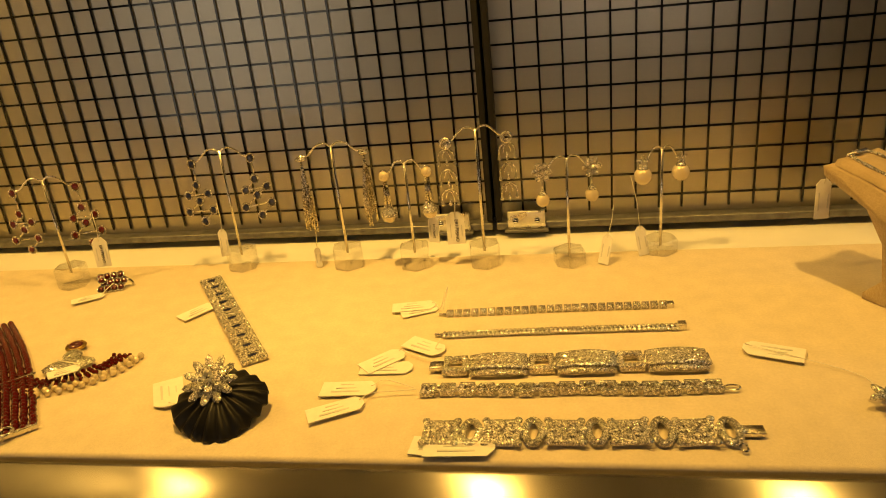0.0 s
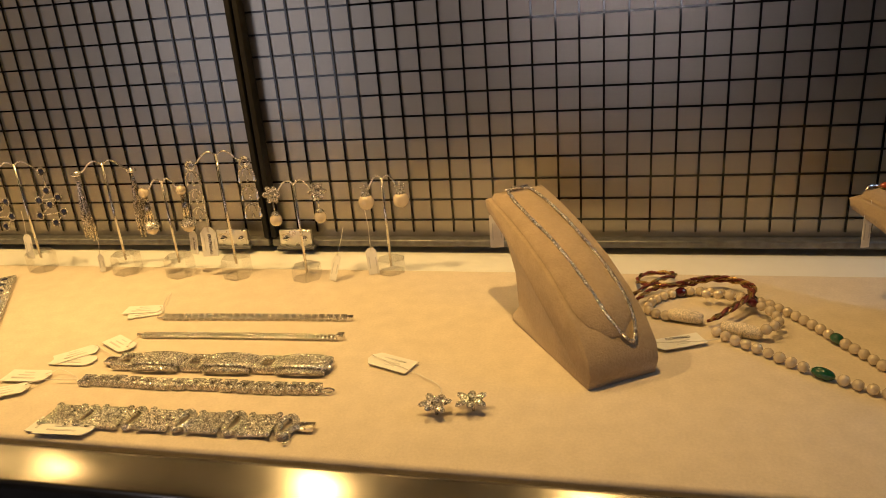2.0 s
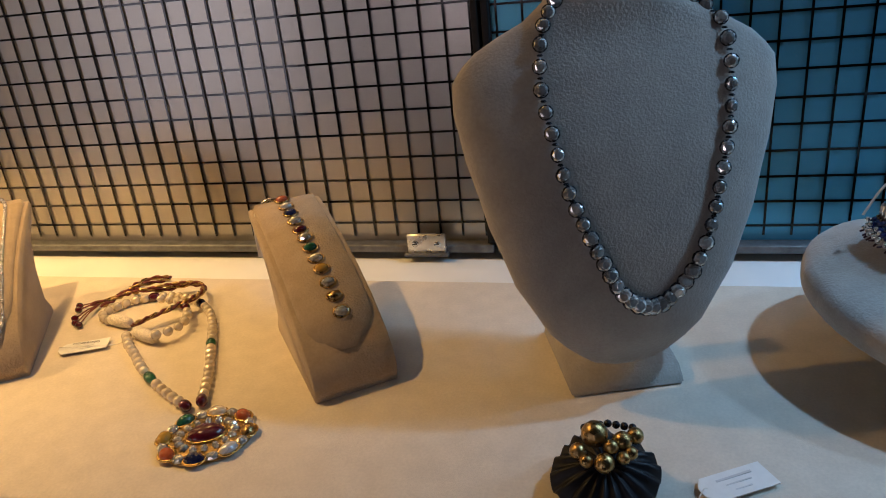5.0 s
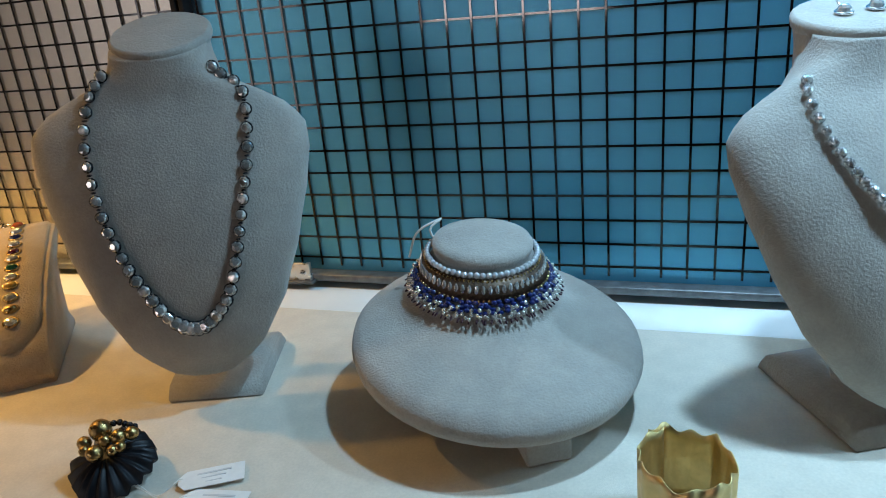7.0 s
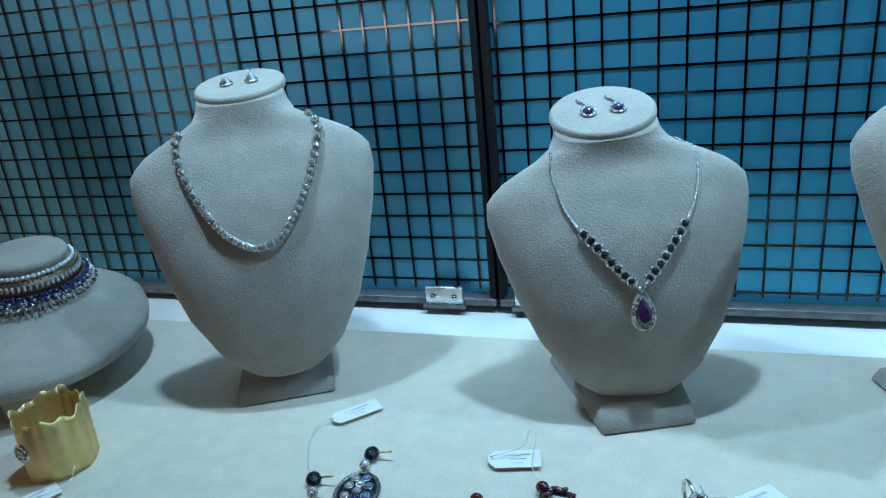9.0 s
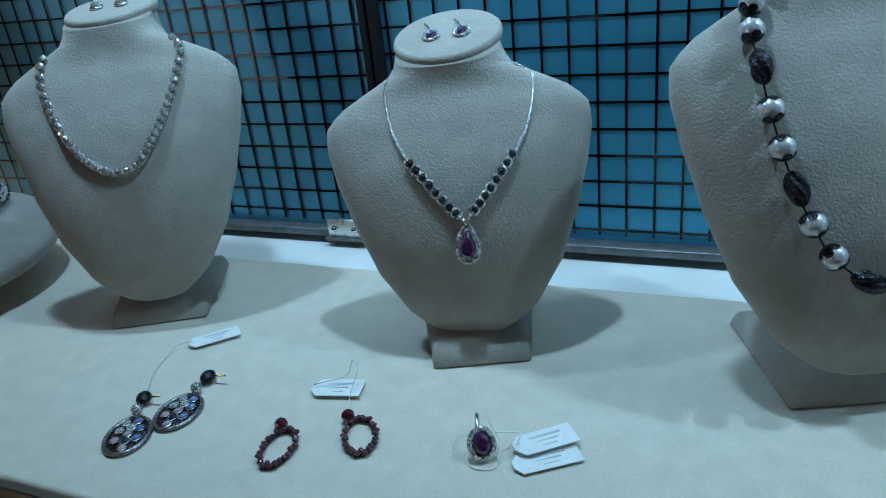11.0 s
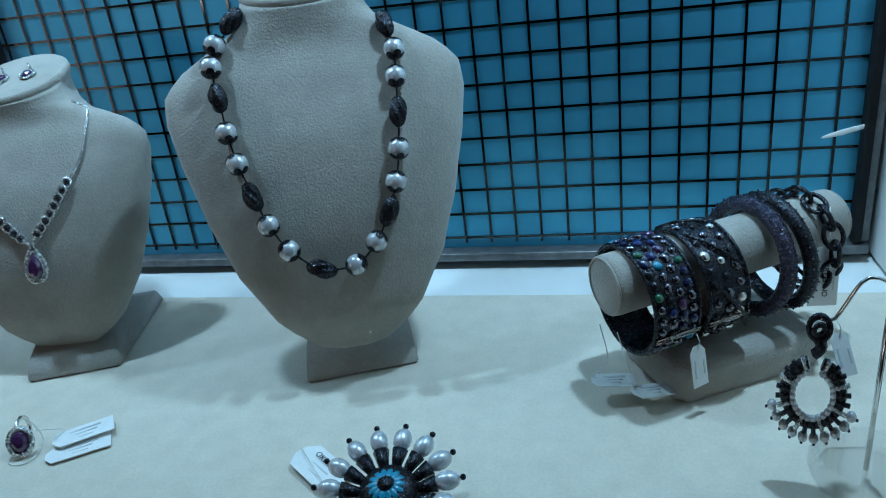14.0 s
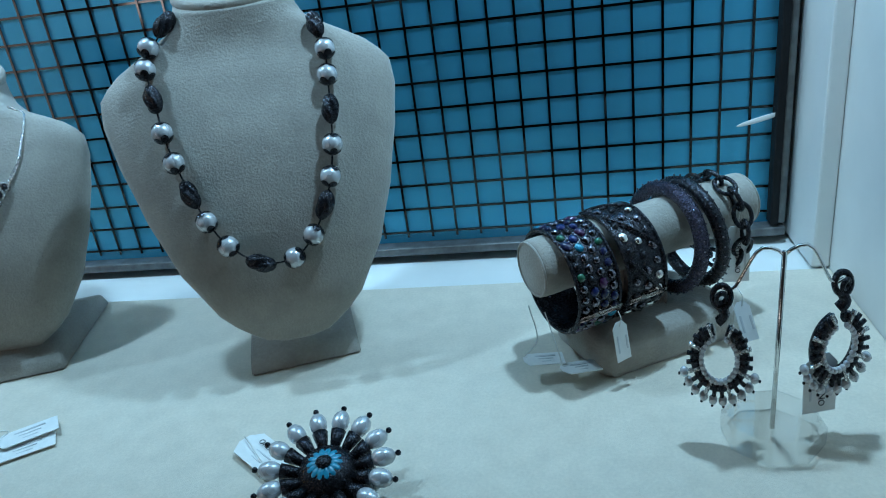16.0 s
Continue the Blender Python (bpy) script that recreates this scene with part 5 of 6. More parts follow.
# ---- pearl necklace with the jewelled pendant ----
pn = thing("pearl_necklace", pose(0, 0, 0), "pearl necklace with a braided cord and jewelled gold pendant", "necklace")
PR = 0.0041
STRAND = {
    "a": [(0.574, -0.266), (0.553, -0.254), (0.533, -0.241), (0.511, -0.224), (0.492, -0.206), (0.474, -0.190), (0.464, -0.178)],
    "b": [(0.583, -0.259), (0.573, -0.235), (0.562, -0.212), (0.550, -0.190), (0.536, -0.163), (0.520, -0.138), (0.502, -0.120), (0.480, -0.108), (0.455, -0.104), (0.430, -0.114), (0.416, -0.132), (0.416, -0.146), (0.428, -0.153)],
    "c": [(0.498, -0.184), (0.509, -0.172), (0.508, -0.154), (0.494, -0.135), (0.478, -0.124), (0.462, -0.122)],
}
pearl = None
for key, pts in STRAND.items():
    pts3 = [(x, y, PR + (0.006 if key == "c" else 0.0)) for x, y in pts]
    n = int(length(pts3) / (PR * 1.96))
    line = spline(pts3, n)
    part("thread", tube(bmesh.new(), line, 0.0006, 4), M_STRING, pn)
    for k, p in enumerate(line):
        d = {("a", 6): M_GREEN, ("a", 7): M_GREEN, ("b", 10): M_GREEN, ("b", 20): M_SAPPHIRE, ("a", 0): M_MAROON, ("b", 0): M_MAROON, ("c", 6): M_MAROON, ("b", 27): M_MAROON}.get((key, k))
        if key == "a" and k == 7:
            continue
        if d:
            a, b = line[max(0, k - 1)], line[min(n - 1, k + 1)]
            q = (b - a).to_track_quat("X", "Z").to_matrix().to_4x4()
            long_ = 1.9 if (key, k) == ("a", 6) else 1.35
            part("stone_bead", ball(bmesh.new(), (0, 0, 0), PR * 1.05, long_, 1, 1, 12, 8), d, pn, "coloured stone bead", Matrix.Translation(p if long_ < 1.5 else (p + line[k + 1]) / 2) @ q)
        elif pearl is None:
            pearl = part("pearl", ball(bmesh.new(), (0, 0, 0), PR, u=12, v=8), M_PEARL, pn, m=Matrix.Translation(p))
        else:
            ob = shared("pearl", pearl, pn, p, (random.uniform(0, 3), 0, 0))
            k_ = random.uniform(0.94, 1.04)
            ob.scale = (k_, k_, k_)
for (ax, ay), (bx, by) in (((0.430, -0.153), (0.456, -0.160)), ((0.468, -0.172), (0.496, -0.184))):
    a, b = Vector((ax, ay, 0.006)), Vector((bx, by, 0.006))
    part("seed_pearl_barrel", tube(bmesh.new(), [a, a.lerp(b, 0.1), a.lerp(b, 0.5), a.lerp(b, 0.9), b], lambda f: 0.0030 + 0.0026 * math.sin(f * math.pi), 10), mat("seed_pearls", (0.75, 0.66, 0.52), 0.4, var=0.4, scale=900, bump=1.0, bump_scale=900), pn, "barrel of tiny seed pearls")
for cord in ([(0.460, -0.164, 0.006), (0.476, -0.150, 0.010), (0.496, -0.124, 0.012), (0.492, -0.098, 0.010), (0.470, -0.088, 0.008), (0.448, -0.100, 0.008), (0.425, -0.104, 0.010), (0.408, -0.090, 0.006), (0.414, -0.070, 0.005), (0.434, -0.068, 0.006), (0.440, -0.084, 0.010), (0.424, -0.100, 0.012), (0.404, -0.116, 0.006), (0.388, -0.124, 0.004)],
             [(0.464, -0.166, 0.009), (0.484, -0.148, 0.013), (0.500, -0.120, 0.015), (0.486, -0.094, 0.012), (0.462, -0.094, 0.012), (0.438, -0.108, 0.012), (0.418, -0.116, 0.010), (0.404, -0.130, 0.005)]):
    line = spline(cord, 110)
    for ph in (0, math.pi):
        pts = []
        for k, p in enumerate(line):
            a = k * 0.75 + ph
            pts.append(p + Vector((0.0011 * math.cos(a), 0.0004 * math.cos(a), 0.0011 * math.sin(a))))
        part("cord", tube(bmesh.new(), pts, 0.0013, 5), M_CORD if ph else M_OLDGOLD, pn, "braided cord strand")
for tx, ty in ((0.376, -0.126), (0.381, -0.134), (0.390, -0.150), (0.397, -0.158), (0.403, -0.161)):
    part("tassel_thread", tube(bmesh.new(), [(0.396, -0.124, 0.004), ((tx + 0.396) / 2, (ty - 0.124) / 2, 0.005), (tx, ty, 0.003)], 0.0007, 4), M_CORD, pn)
    part("tassel_bead", ball(bmesh.new(), (tx, ty, 0.0032), 0.0030, 1.2, 1, 1, 9, 7), M_MAROON, pn, "dark red tassel bead")
pm = pose(0.607, -0.294, 0.0, 0, 0, 24)
bm = stone(bmesh.new(), (0, 0, 0.001), 0.030, 0.027, 0.003, pm, 28)
part("pendant_plate", bm, M_OLDGOLD, pn, "gold pendant plate")
part("pendant_stone", stone(bmesh.new(), (0, 0, 0.004), 0.0120, 0.0085, 0.0062, pm, 20), M_MAROON, pn, "large maroon cabochon")
part("bezel", torus(bmesh.new(), (0, 0, 0.0045), 0.0128, 0.0093, 0.0010, pm, 24, 5), M_GOLD, pn)
ringc = [M_PEARL, M_ORANGE, M_OLDGOLD, M_PEARLW, M_SAPPHIRE, M_ORANGE, M_YELLOW, M_GREEN]
for k in range(16):
    a = radians(80 - 22.5 * k)
    mm = pm @ pose(0.0275 * math.cos(a), 0.0245 * math.sin(a), 0.0030, 0, 0, math.degrees(a) + 90)
    if k % 2 == 0:
        part("pendant_stone", stone(bmesh.new(), (0, 0, 0), 0.0064, 0.0046, 0.0050, mm, 12), ringc[k // 2], pn, "coloured cabochon")
        part("bezel", torus(bmesh.new(), (0, 0, 0.0005), 0.0070, 0.0052, 0.0009, mm, 16, 5), M_GOLD, pn)
    else:
        part("pendant_diamond", stone(bmesh.new(), (0, 0, 0), 0.0042, 0.0034, 0.0032, mm, 8), M_CLEAR, pn, "clear table-cut stone")
    a2 = a + radians(11)
    mm = pm @ pose(0.0180 * math.cos(a2), 0.0148 * math.sin(a2), 0.0036, 0, 0, math.degrees(a2))
    part("pendant_diamond", stone(bmesh.new(), (0, 0, 0), 0.0032, 0.0024, 0.0028, mm, 8), M_CLEAR, pn, "clear table-cut stone")


# ---- earrings, ring and brooch on the cloth ----
M_PALEPINK = mat("pale_pink_stone", (0.42, 0.30, 0.33), 0.12, 0.2, var=0.4, scale=500, coat=0.8)
M_STEELBLUE = mat("steel_blue_stone", (0.14, 0.19, 0.36), 0.12, 0.2, var=0.4, scale=500, coat=0.8)
M_RIMPAVE = mat("grey_grain", (0.36, 0.34, 0.34), 0.35, 0.9, var=0.5, scale=900, cells=900)


def disc_earring(x, y, yaw, sx, sy):
    t = thing("earring", pose(x, y, 0, 0, 0, yaw) @ Matrix.Scale(1.16, 4), "oval dark silver earring set with pale blue and clear stones", "earring", "oval stone earrings")
    part("disc", stone(bmesh.new(), (0, 0, 0.0004), 0.0125, 0.0165, 0.0016, None, 24), M_DARKPAVE, t)
    part("rim", torus(bmesh.new(), (0, 0, 0.0016), 0.0121, 0.0161, 0.0013, None, 28, 5), M_RIMPAVE, t)
    tones = (M_PALEPINK, M_STEELBLUE, M_CLEAR, M_STEELBLUE, M_PALEPINK, M_CLEAR, M_SAPPHIRE, M_STEELBLUE, M_CLEAR, M_PALEPINK)
    spots = ((0, 0.0005), (0.0058, 0.0042), (-0.0056, 0.0046), (0.0060, -0.0042), (-0.0060, -0.0038), (0.0004, 0.0066), (0.0002, -0.0058), (0.0030, 0.0110), (-0.0034, 0.0108), (0.0002, -0.0116))
    for k, (gx, gy) in enumerate(spots):
        part("gem", stone(bmesh.new(), (gx, gy, 0.0022), 0.0023, 0.0026, 0.0016, None, 8), tones[k], t, "small faceted stone")
        part("setting", torus(bmesh.new(), (gx, gy, 0.0023), 0.0026, 0.0029, 0.0004, None, 12, 4), M_SILVER, t)
    part("link", ball(bmesh.new(), (0, 0.0200, 0.004), 0.0034, u=10, v=7), M_PAVE, t)
    part("joint", tube(bmesh.new(), [(0, 0.016, 0.003), (0.0005, 0.032, 0.004)], 0.0009, 5), M_SILVER, t)
    part("stud", stone(bmesh.new(), (0.001, 0.032, 0.003), 0.0046, 0.0058, 0.004, None, 12), M_GUN, t)
    part("post", tube(bmesh.new(), [(0.001, 0.032, 0.004), (sx, sy, 0.006)], 0.0007, 5), M_GOLD, t, "gold ear post")


disc_earring(1.4285, -0.309, 28, 0.012, 0.028)
disc_earring(1.4450, -0.280, 8, 0.014, 0.031)


def hoop_earring(x, y, yaw, lean):
    t = thing("earring", pose(x, y, 0, 0, 0, yaw), "open oval earring of small pink-red stones", "earring", "red hoop earrings")
    first = None
    for k in range(26):
        a = radians(90 + 360 * k / 26)
        w = 1.0 + 0.06 * math.sin(9 * a)
        co = (lean + 0.0096 * w * math.cos(a), -0.0185 + 0.0166 * w * math.sin(a), 0.0026 + 0.0008 * (k % 2))
        if first is None:
            first = part("stone", stone(bmesh.new(), (0, 0, 0), 0.0023, 0.0019, 0.0018, None, 7), mat("pink_red_stone", (0.16, 0.055, 0.072), 0.15, 0.5, var=0.6, scale=500, coat=0.5), t, "small pink-red stone")
            first.location = co
        else:
            shared("stone", first, t, co, (random.uniform(-0.4, 0.4), random.uniform(-0.4, 0.4), a))
    part("frame", torus(bmesh.new(), (lean, -0.0185, 0.0016), 0.0096, 0.0166, 0.0013, None, 26, 5), M_GUN, t)
    part("stud", ball(bmesh.new(), (0, 0, 0.005), 0.0044, 1, 1, 0.9, 10, 7), M_RUBY, t, "round dark red stud")
    part("post", tube(bmesh.new(), [(0, 0, 0.004), (-0.004, -0.004, 0.001)], 0.0008, 5), M_SILVER, t)


hoop_earring(1.5250, -0.277, 10, 0.0055)
hoop_earring(1.5630, -0.259, 30, 0.0065)

rg = thing("ring", pose(1.655, -0.268, 0, 0, 0, 30), "silver ring with an oval violet stone in a pave halo", "ring")
rm_ = pose(0, 0, 0.0095, 62, 0, 0)
part("gem", stone(bmesh.new(), (0, 0, 0.001), 0.0052, 0.0068, 0.004, rm_, 14), M_VIOLET, rg, "oval violet stone")
part("halo", torus(bmesh.new(), (0, 0, 0.001), 0.0068, 0.0084, 0.0018, rm_, 20, 6), M_PAVE, rg, "pave halo")
part("band", torus(bmesh.new(), (0, 0, 0), 0.0092, 0.0092, 0.0013, pose(0, 0.010, 0.0105, 90, 0, 80), 24, 6), M_SILVER, rg)
part("thread", tube(bmesh.new(), spline([(0.006, 0.010, 0.018), (0.011, 0.004, 0.004), (0.004, -0.012, 0.001), (-0.009, -0.006, 0.001), (-0.004, 0.014, 0.002)], 24), 0.00035, 4), M_STRING, rg)

br = thing("brooch", pose(1.9115, -0.307, 0.0, 0, 0, 10), "round brooch of white pearl rays round a turquoise centre", "brooch")
br.scale = (0.92, 0.92, 0.92)
bmx = pose(0, 0, 0.024, 15, 0, 0)
part("backing", lathe(bmesh.new(), [(0.018, 0.0002), (0.024, 0.004), (0.022, 0.016), (0.014, 0.022)], 24), M_BLACKSATIN, br, "black satin backing")
part("dome", lathe(bmesh.new(), [(0.017, -0.004), (0.0165, 0.002), (0.0135, 0.006), (0.008, 0.0085), (0.002, 0.009)], 28, bmx), M_GUN, br, "dark stone-set dome")
for k in range(14):
    a = 360 / 14 * k
    part("turquoise_petal", stone(bmesh.new(), (0, 0, 0), 0.0044, 0.0024, 0.0016, bmx @ pose(0, 0, 0.0076, 0, 0, a) @ pose(0.0066, 0, 0, 0, 18, 0), 8), M_TURQ, br, "turquoise enamel petal")
part("centre_stone", ball(bmesh.new(), bmx @ Vector((0, 0, 0.0095)), 0.0048, 1, 1, 0.6, 10, 7), M_GUN, br, "dark centre stone")
cone = pr_ = tip = None
for k in range(15):
    mm = bmx @ pose(0, 0, -0.0005, 0, 0, 24 * k + 6)
    ends = (("ray_cup", lambda: tube(bmesh.new(), [(0.014, 0, 0), (0.020, 0, 0.001), (0.0265, 0, 0.002)], lambda f: 0.0022 + 0.0026 * f, 8), M_GUN, "dark tapered cup"),
            ("pearl", lambda: ball(bmesh.new(), (0.0325, 0, 0.003), 0.0053, 1.38, 1, 1, 14, 10), M_PEARLW, "oval white pearl"),
            ("tip", lambda: ball(bmesh.new(), (0.0412, 0, 0.004), 0.0018, u=8, v=6), M_GUN, "small dark bead tip"))
    for idx, (nm, f, mtl, lab) in enumerate(ends):
        if k == 0:
            ob = part(nm, f(), mtl, br, lab)
            if idx == 0:
                cone = ob
            elif idx == 1:
                pr_ = ob
            else:
                tip = ob
        else:
            ob = new(nm, (cone, pr_, tip)[idx].data)
            ob.parent = br
            tagged(ob, lab)
        ob.matrix_local = mm


# ---- bangle roll ----
A0, A1 = Vector((2.0175, -0.187, 0.074)), Vector((2.156, -0.106, 0.080))
AX = (A1 - A0).normalized()
ROLL_M = Matrix.Translation(A0) @ AX.to_track_quat("Z", "Y").to_matrix().to_4x4()
LR, RR = (A1 - A0).length, 0.0185
UP = ROLL_M.inverted().to_3x3() @ Vector((0, 0, 1))
roll = thing("bangle_roll", ROLL_M, "grey suede bangle roll on a padded base", "bangle stand")
part("roll", lathe(bmesh.new(), [(RR * 0.9, 0.0), (RR * 0.99, 0.0015), (RR, 0.004), (RR, LR - 0.004), (RR * 0.99, LR - 0.0015), (RR * 0.9, LR)], 32), M_SUEDE, roll)
for zz in (0.0, LR):
    part("end_seam", torus(bmesh.new(), (0, 0, zz), RR * 0.93, RR * 0.93, 0.0009, None, 32, 5), M_SUEDE, roll)
bw = ROLL_M.inverted() @ pose(2.088, -0.146, 0, 0, 0, 29)
bm = loft([[bw @ Vector((sx * k * 0.5 * (1 if True else 0), sy * k, h)) for sx, sy in ((-0.104, -0.026), (-0.092, -0.034), (0.092, -0.034), (0.104, -0.026), (0.104, 0.026), (0.092, 0.034), (-0.092, 0.034), (-0.104, 0.026))] for k, h in ((0.97, 0.0002), (1.0, 0.004), (1.0, 0.019), (0.96, 0.024), (0.85, 0.026))])
part("base", bm, M_SUEDE, roll, "padded suede base")
part("neck", boxed(0, 0, 0.041, 0.020, 0.016, 0.046, 0.003, bw), M_SUEDE, roll)


def hung(s, radius):
    """The frame of a bangle hung on the roll at s along it."""
    down = -(UP - Vector((0, 0, UP.z))).normalized()
    c = Vector((0, 0, s)) + down * (radius - RR - 0.0005)
    return ROLL_M @ Matrix.Translation(c)


def wide_cuff(s, w, radius, gems, label, seed):
    t = thing("cuff_bracelet", hung(s, radius), label, "bracelet", "dark bangles on the roll")
    rnd = random.Random(seed)
    h = w / 2
    part("band", lathe(bmesh.new(), [(radius, -h), (radius + 0.0018, -h), (radius + 0.0022, -h + 0.001), (radius + 0.0022, h - 0.001), (radius + 0.0018, h), (radius, h), (radius, -h)], 48, None, False), M_GUN, t, "blackened metal band")
    for e in (-h, h):
        part("edge", torus(bmesh.new(), (0, 0, e), radius + 0.0022, radius + 0.0022, 0.0012, None, 48, 5), M_GUN, t)
    part("hinge_bar", boxed(radius + 0.0032, 0, 0, 0.002, 0.003, w, 0.0005, pose(0, 0, 0, 0, 0, 200)), M_SILVER, t)
    rows = 4 if gems else 3
    for r in range(rows):
        for k in range(30 if gems else 22):
            a = 360 / (30 if gems else 22) * (k + 0.5 * (r % 2))
            zz = -h + w * (r + 0.6) / (rows + 0.2)
            mm = pose(0, 0, zz, 0, 0, a) @ pose(radius + 0.0020, 0, 0, 0, 90, 0) @ pose(0, 0, 0, 0, 0, rnd.uniform(-40, 40))
            mtl = rnd.choice([M_SAPPHIRE, M_VIOLET, M_DARKPAVE, M_SAPPHIRE, M_DARKPAVE, M_GUN, M_VIOLET, M_DARKPAVE, M_BLUEBEAD, M_SAPPHIRE, M_GREEN, M_DARKPAVE, M_TURQ]) if gems else rnd.choice([M_GUN, M_GUN, M_DARKPAVE, M_DARKPAVE, M_SILVER])
            sx = rnd.uniform(0.0024, 0.0032)
            part("gem", stone(bmesh.new(), (0, 0, 0), sx, sx * rnd.uniform(0.9, 1.35), 0.0022, mm, 8), mtl, t)
    if not gems:
        for k in range(7):
            a0 = 52 * k
            pts = [Vector(((radius + 0.004) * math.cos(radians(a0 + 9 * q)), (radius + 0.004) * math.sin(radians(a0 + 9 * q)), -h + w * (q + 0.5) / 6)) for q in range(6)]
            part("scroll", tube(bmesh.new(), spline(pts, 10), 0.0011, 5), M_GUN, t, "raised leaf scroll")
    return t


wide_cuff(0.026, 0.028, 0.0315, True, "wide blackened cuff set with many coloured stones", 5)
wide_cuff(0.060, 0.026, 0.0315, False, "wide blackened cuff with leaf scrolls and pale stones", 8)


def round_bangle(s, radius, thick, tilt, material, label):
    t = thing("bangle", hung(s, radius) @ pose(0, 0, 0, tilt, tilt * 0.5, 0), label, "bangle", "dark bangles on the roll")
    part("ring", torus(bmesh.new(), (0, 0, 0), radius + thick, radius + thick, thick, None, 48, 10), material, t)
    n = 72
    first = None
    for k in range(n):
        a = 2 * math.pi * k / n
        co = ((radius + 2 * thick) * math.cos(a), (radius + 2 * thick) * math.sin(a), thick * 0.45 * (-1) ** k)
        if first is None:
            first = part("grain", ball(bmesh.new(), (0, 0, 0), 0.0007, u=5, v=4), M_DARKPAVE, t, "tiny grey stone")
            first.location = co
        else:
            shared("grain", first, t, co)
    return t


M_PURPLE = mat("purple_pave", (0.060, 0.054, 0.080), 0.25, 0.9, var=0.5, scale=900, bump=1.0, bump_scale=1300)
round_bangle(0.099, 0.0285, 0.0048, 5, M_PURPLE, "dark purple pave bangle hanging on the roll")
round_bangle(0.117, 0.0295, 0.0045, -3, M_GUN, "dark grey pave bangle hanging on the roll")
ch = thing("chain_bracelet", hung(0.138, 0.027), "heavy dark chain link bracelet hanging on the roll", "bracelet")
first = None
for k in range(16):
    a = 2 * math.pi * k / 16
    m = pose(0.029 * math.cos(a), 0.029 * math.sin(a), 0, 0, 0, math.degrees(a) + 90) @ pose(0, 0, 0, 90 * (k % 2) + 20, 0, 0)
    if first is None:
        first = part("link", torus(bmesh.new(), (0, 0, 0), 0.0080, 0.0055, 0.0015, None, 16, 6), M_GUN, ch, m=m)
    else:
        ob = new("link", first.data)
        ob.parent = ch
        ob.matrix_local = m

# ---- last earring stand ----
KX, KY = 2.1425, -0.255
acrylic_stand(KX, KY, 0.110, 0.0285, 0.052, 0.014, 8, 4, "clear octagonal acrylic stand with a chrome wire for two earrings", 0.018)


def pearl_hoop(x, y, z, yaw):
    t = thing("earring", pose(x, y, z, 0, 0, yaw), "dark oval hoop earring fringed with small white pearls", "earring", "pearl hoop earrings")
    t.scale = (0.84, 1, 1.08)
    face = pose(0, 0, -0.033, 90, 0, 0)
    part("stud", torus(torus(bmesh.new(), (0, 0, 0), 0.0052, 0.0052, 0.0017, pose(0, 0, 0, 75, 0, 0)), (0, 0, 0), 0.0028, 0.0028, 0.0014, pose(0, -0.002, 0, 100, 0, 20)), M_GUN, t, "knotted dark wire stud")
    part("link", tube(bmesh.new(), spline([(0, 0, -0.005), (0.002, -0.001, -0.009), (-0.001, 0, -0.013)], 8), 0.0030, 6), M_GUN, t)
    part("hoop", torus(bmesh.new(), (0, 0, 0), 0.0140, 0.0160, 0.0032, face, 36, 8, (105, 435)), M_GUN, t)
    pearl = inner = None
    for k in range(22):
        a = radians(112 + 316 * k / 21)
        ox, oz = math.cos(a), math.sin(a)
        co = (0.0105 * ox, -0.0022, -0.033 + 0.0125 * oz)
        rod = [Vector((0.0105 * ox, -0.0026, -0.033 + 0.0125 * oz)), Vector((0.0190 * ox, -0.0026, -0.033 + 0.0208 * oz))]
        part("rib", tube(bmesh.new(), rod, 0.0013, 5), M_PAVE if k % 3 == 0 else M_GUN, t, "thin rib")
        if inner is None:
            inner = part("pearl", ball(bmesh.new(), (0, 0, 0), 0.0019, u=9, v=7), M_PEARLW, t, "small white pearl")
            inner.location = co
        else:
            shared("pearl", inner, t, co)
        if oz < -0.25:
            co = (0.0220 * ox, -0.001, -0.033 + 0.0240 * oz)
            ob = shared("pearl", inner, t, co)
            ob.scale = (1.45, 1.45, 1.45)
            part("tip", ball(bmesh.new(), (0.0252 * ox, -0.001, -0.033 + 0.0275 * oz), 0.0009, u=6, v=4), M_GUN, t)


pearl_hoop(KX - 0.0285, KY - 0.002, 0.088, -14)
pearl_hoop(KX + 0.0285, KY + 0.003, 0.090, 18)

# ---- tags ----
LIE = "white card price tag on a thread lying on the cloth"
HANG = "white card price tag hanging on a thread from jewelry"
tag(-0.047, -0.166, 190, 0.032, 0.012, thread=[(-0.022, -0.172, 0.003), (-0.018, -0.170, 0.014), (-0.016, -0.160, 0.018), (-0.019, -0.176, 0.004)])
tag(-0.041, -0.172, 205, 0.028, 0.011, 0.0015)
tag(-0.054, -0.252, 225, 0.030, 0.013, thread=[(-0.03, -0.245, 0.003), (-0.012, -0.255, 0.004)])
tag(-0.050, -0.260, 182, 0.034, 0.012, 0.0015)
tag(-0.026, -0.231, 152, 0.029, 0.013, thread=[(-0.016, -0.235, 0.003), (-0.014, -0.222, 0.004)])
tag(-0.071, -0.288, 183, 0.034, 0.013, thread=[(-0.045, -0.279, 0.004), (-0.022, -0.289, 0.004)])
tag(-0.073, -0.313, 208, 0.034, 0.012, 0.003, thread=[(-0.05, -0.295, 0.004), (-0.02, -0.291, 0.004)])
tag(0.015, -0.350, 182, 0.038, 0.013, 0.003, thread=[(0.0, -0.345, 0.004), (-0.004, -0.335, 0.006)])
tag(0.000, -0.348, 176, 0.026, 0.013, 0.0015)
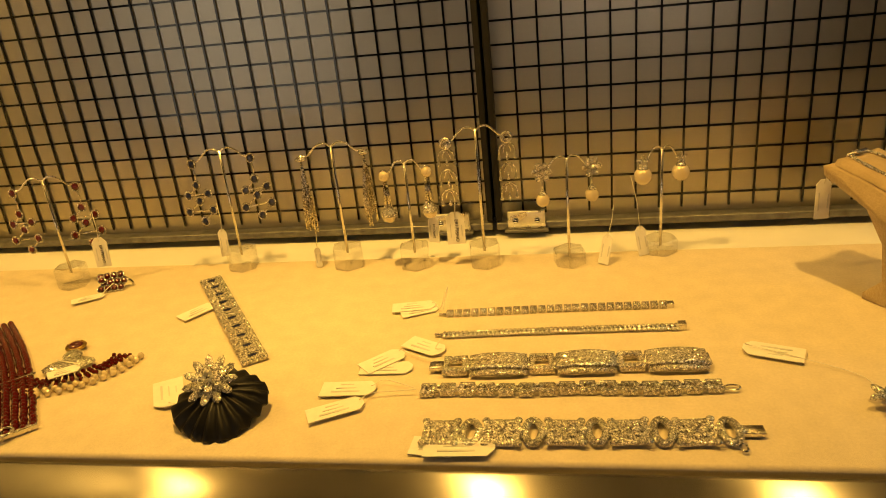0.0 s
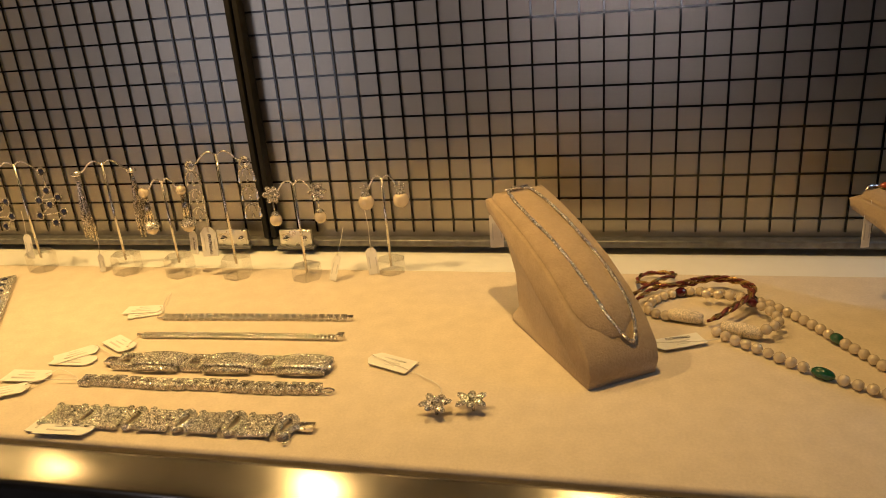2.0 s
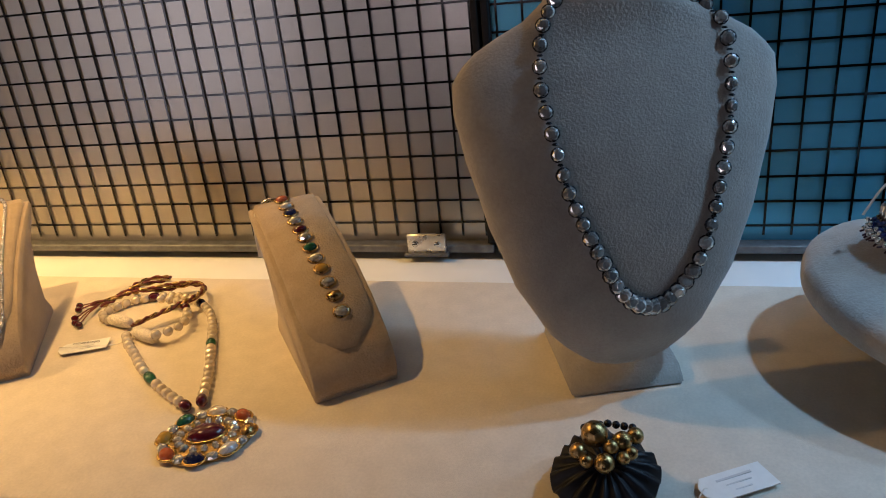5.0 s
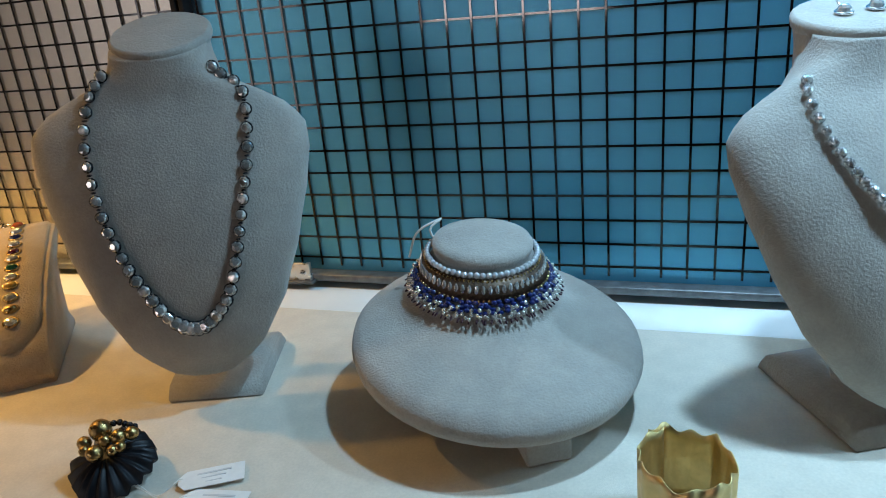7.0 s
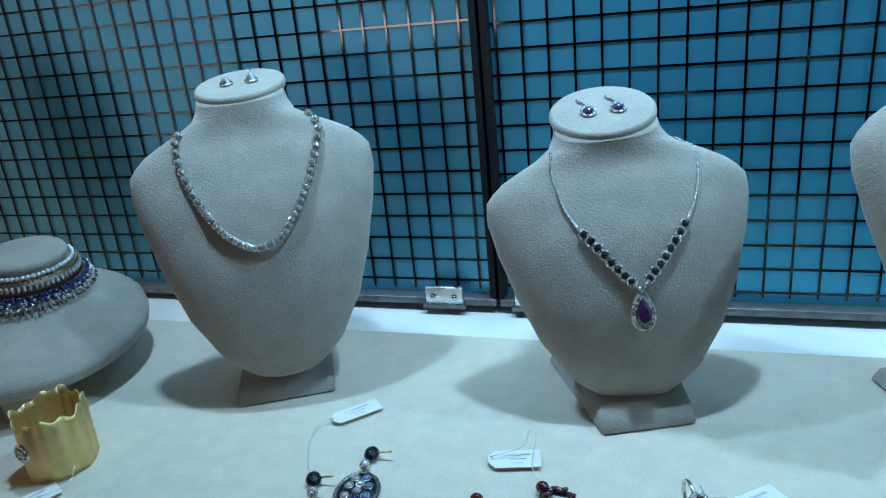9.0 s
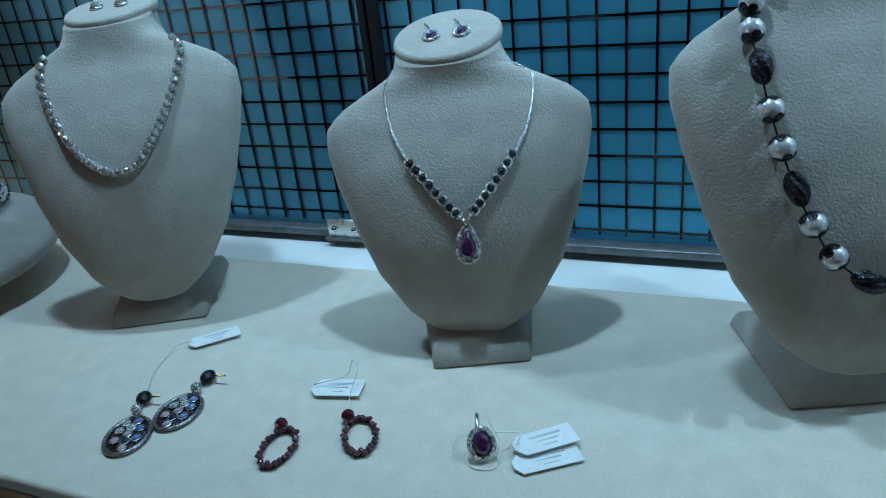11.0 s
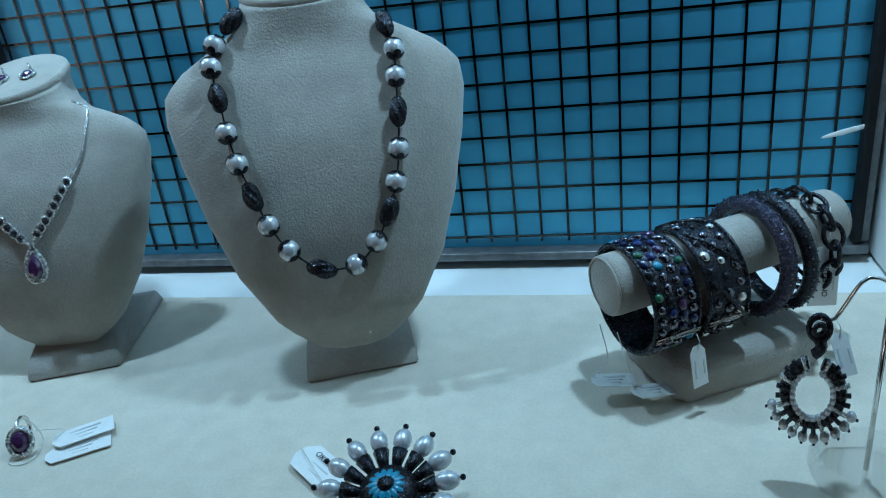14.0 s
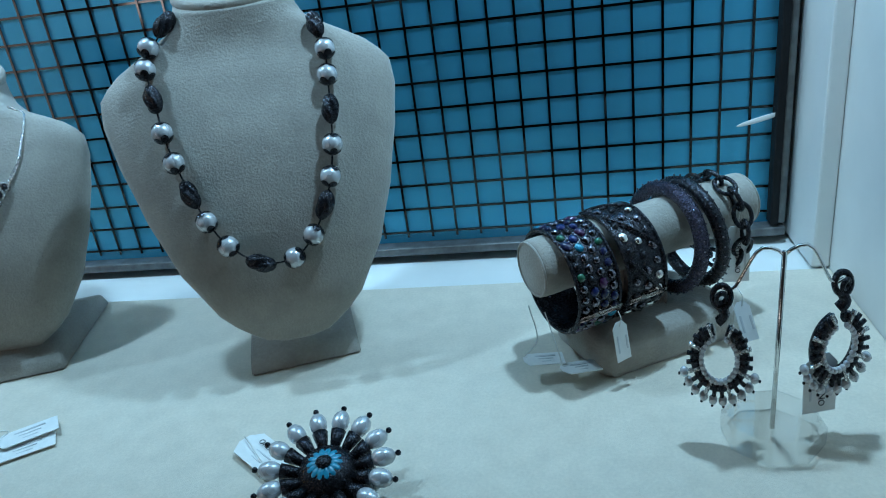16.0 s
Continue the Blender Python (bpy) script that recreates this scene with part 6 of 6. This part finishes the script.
tag(0.222, -0.243, -20, 0.034, 0.014, 0.0025, thread=[(0.262, -0.268, 0.002), (0.269, -0.292, 0.004)])
tag(-0.243, -0.168, 236, 0.030, 0.012, thread=[(-0.245, -0.135, 0.003), (-0.252, -0.115, 0.005)])
tag(-0.204, -0.292, 120, 0.032, 0.016, thread=[(-0.18, -0.31, 0.003), (-0.17, -0.318, 0.01)])
tag(-0.372, -0.137, 215, 0.026, 0.009, thread=[(-0.362, -0.128, 0.003), (-0.356, -0.115, 0.008)])
tag(-0.298, -0.277, 222, 0.020, 0.009, 0.010, thread=[(-0.312, -0.262, 0.011), (-0.318, -0.255, 0.008)])
tag(0.436, -0.194, 24, 0.034, 0.013, 0.003, text="NC0991NO", thread=[(0.460, -0.190, 0.003), (0.470, -0.183, 0.005)])
tag(0.926, -0.299, 30, 0.036, 0.014, 0.003, thread=[(0.90, -0.322, 0.002), (0.884, -0.32, 0.006)])
tag(0.940, -0.318, 8, 0.036, 0.014, 0.0015, thread=[(0.91, -0.326, 0.002), (0.884, -0.322, 0.006)])
tag(1.223, -0.329, 60, 0.036, 0.012, 0.0025, thread=[(1.236, -0.311, 0.003), (1.238, -0.300, 0.012)])
tag(1.409, -0.193, 45, 0.034, 0.012, 0.003, thread=[(1.385, -0.215, 0.003), (1.392, -0.245, 0.002), (1.416, -0.282, 0.003)])
tag(1.541, -0.231, 12, 0.030, 0.014, 0.003, thread=[(1.545, -0.226, 0.010), (1.548, -0.222, 0.020), (1.554, -0.224, 0.018), (1.552, -0.235, 0.004), (1.558, -0.250, 0.004)])
tag(1.688, -0.250, 38, 0.032, 0.013, 0.005, thread=[(1.672, -0.250, 0.006), (1.662, -0.262, 0.014)])
tag(1.692, -0.262, 34, 0.034, 0.012, 0.002)
tag(1.859, -0.272, -38, 0.036, 0.016, 0.004, text="OK258858", thread=[(1.875, -0.295, 0.006), (1.890, -0.305, 0.012)])


def hanging_tag(x, y, z, yaw, w, h, text="", lean=6, up=0.03):
    """A tag hanging point up: its long side upright."""
    m = pose(x, y, z, 90 - lean, 0, yaw) @ pose(0, 0, 0, 0, 0, -90)
    t = thing("price_tag", m, HANG, "price tag", "price tags")
    c = h * 0.28
    pts = [(-w / 2 + c * 0.2, -h / 2), (w / 2, -h / 2), (w / 2, h / 2), (-w / 2 + c * 0.2, h / 2), (-w / 2 - c, h * 0.22), (-w / 2 - c, -h * 0.22)]
    part("card", loft([[Vector((*p, -0.0003)) for p in pts], [Vector((*p, 0.0003)) for p in pts]]), M_CARD, t, flat=True)
    if text:
        cu = bpy.data.curves.new("code", "FONT")
        cu.body, cu.size, cu.align_x, cu.align_y, cu.extrude = text, h * 0.27, "CENTER", "CENTER", 0.0001
        ob = new("code", cu)
        ob.parent, ob.location = t, (0, h * 0.05, 0.0005)
        cu.materials.append(M_BLACKINK)
    for k, yy in ((0.5, -0.28), (0.4, 0.33)):
        part("print_line", boxed(0, h * yy, 0.0004, w * k, 0.0010, 0.0004), M_INK, t, flat=True)
    part("thread", tube(bmesh.new(), [(-w / 2, 0, 0.0004), (-w / 2 - up * 0.5, 0.0015, 0.0012), (-w / 2 - up, 0.0005, 0.0006)], 0.00035, 4), M_STRING, t, "white thread")
    return t


hanging_tag(-0.372, -0.098, 0.032, 10, 0.026, 0.015, "ER1798NO")
hanging_tag(-0.262, -0.058, 0.022, 10, 0.026, 0.009)
hanging_tag(-0.158, -0.074, 0.010, 14, 0.018, 0.006)
hanging_tag(-0.040, -0.074, 0.034, -18, 0.022, 0.011, "ER1772NO")
hanging_tag(-0.018, -0.080, 0.036, 6, 0.026, 0.017, "ER1795NO")
hanging_tag(0.117, -0.083, 0.012, -30, 0.024, 0.010, lean=24)
hanging_tag(0.151, -0.066, 0.012, 30, 0.024, 0.011, lean=18, up=0.05)
hanging_tag(0.286, -0.112, 0.062, 10, 0.030, 0.012, "", 2, 0.012)
hanging_tag(0.575, -0.128, 0.068, 10, 0.026, 0.006, "", 2, 0.012)
hanging_tag(2.1475, -0.139, 0.052, 4, 0.034, 0.017, "BR1154NO", 4, 0.03)
hanging_tag(2.166, -0.250, 0.028, 14, 0.030, 0.018, "ER1737NO", 4, 0.02)
hanging_tag(2.128, -0.250, 0.068, 24, 0.018, 0.009, "", 30, 0.01)
tag(2.022, -0.194, 10, 0.022, 0.010, 0.014, 10, hang=False, thread=[(2.018, -0.196, 0.03), (2.014, -0.192, 0.052)], label="white card price tag hanging below a dark cuff")
tag(2.044, -0.198, 28, 0.022, 0.010, 0.010, 16, thread=[(2.03, -0.205, 0.03), (2.024, -0.198, 0.050)], label="white card price tag hanging below a dark cuff")
hanging_tag(2.069, -0.204, 0.030, 40, 0.022, 0.011, "", 10, 0.01)

smear = tagged(part("paint_smear", stone(bmesh.new(), (0, 0, 0), 0.0190, 0.0022, 0.0006, pose(2.1945, 0.0030, 0.1035, 90, -14, 0), 14), M_WHITE),
               "small white smear of paint on the glass", "paint smear")
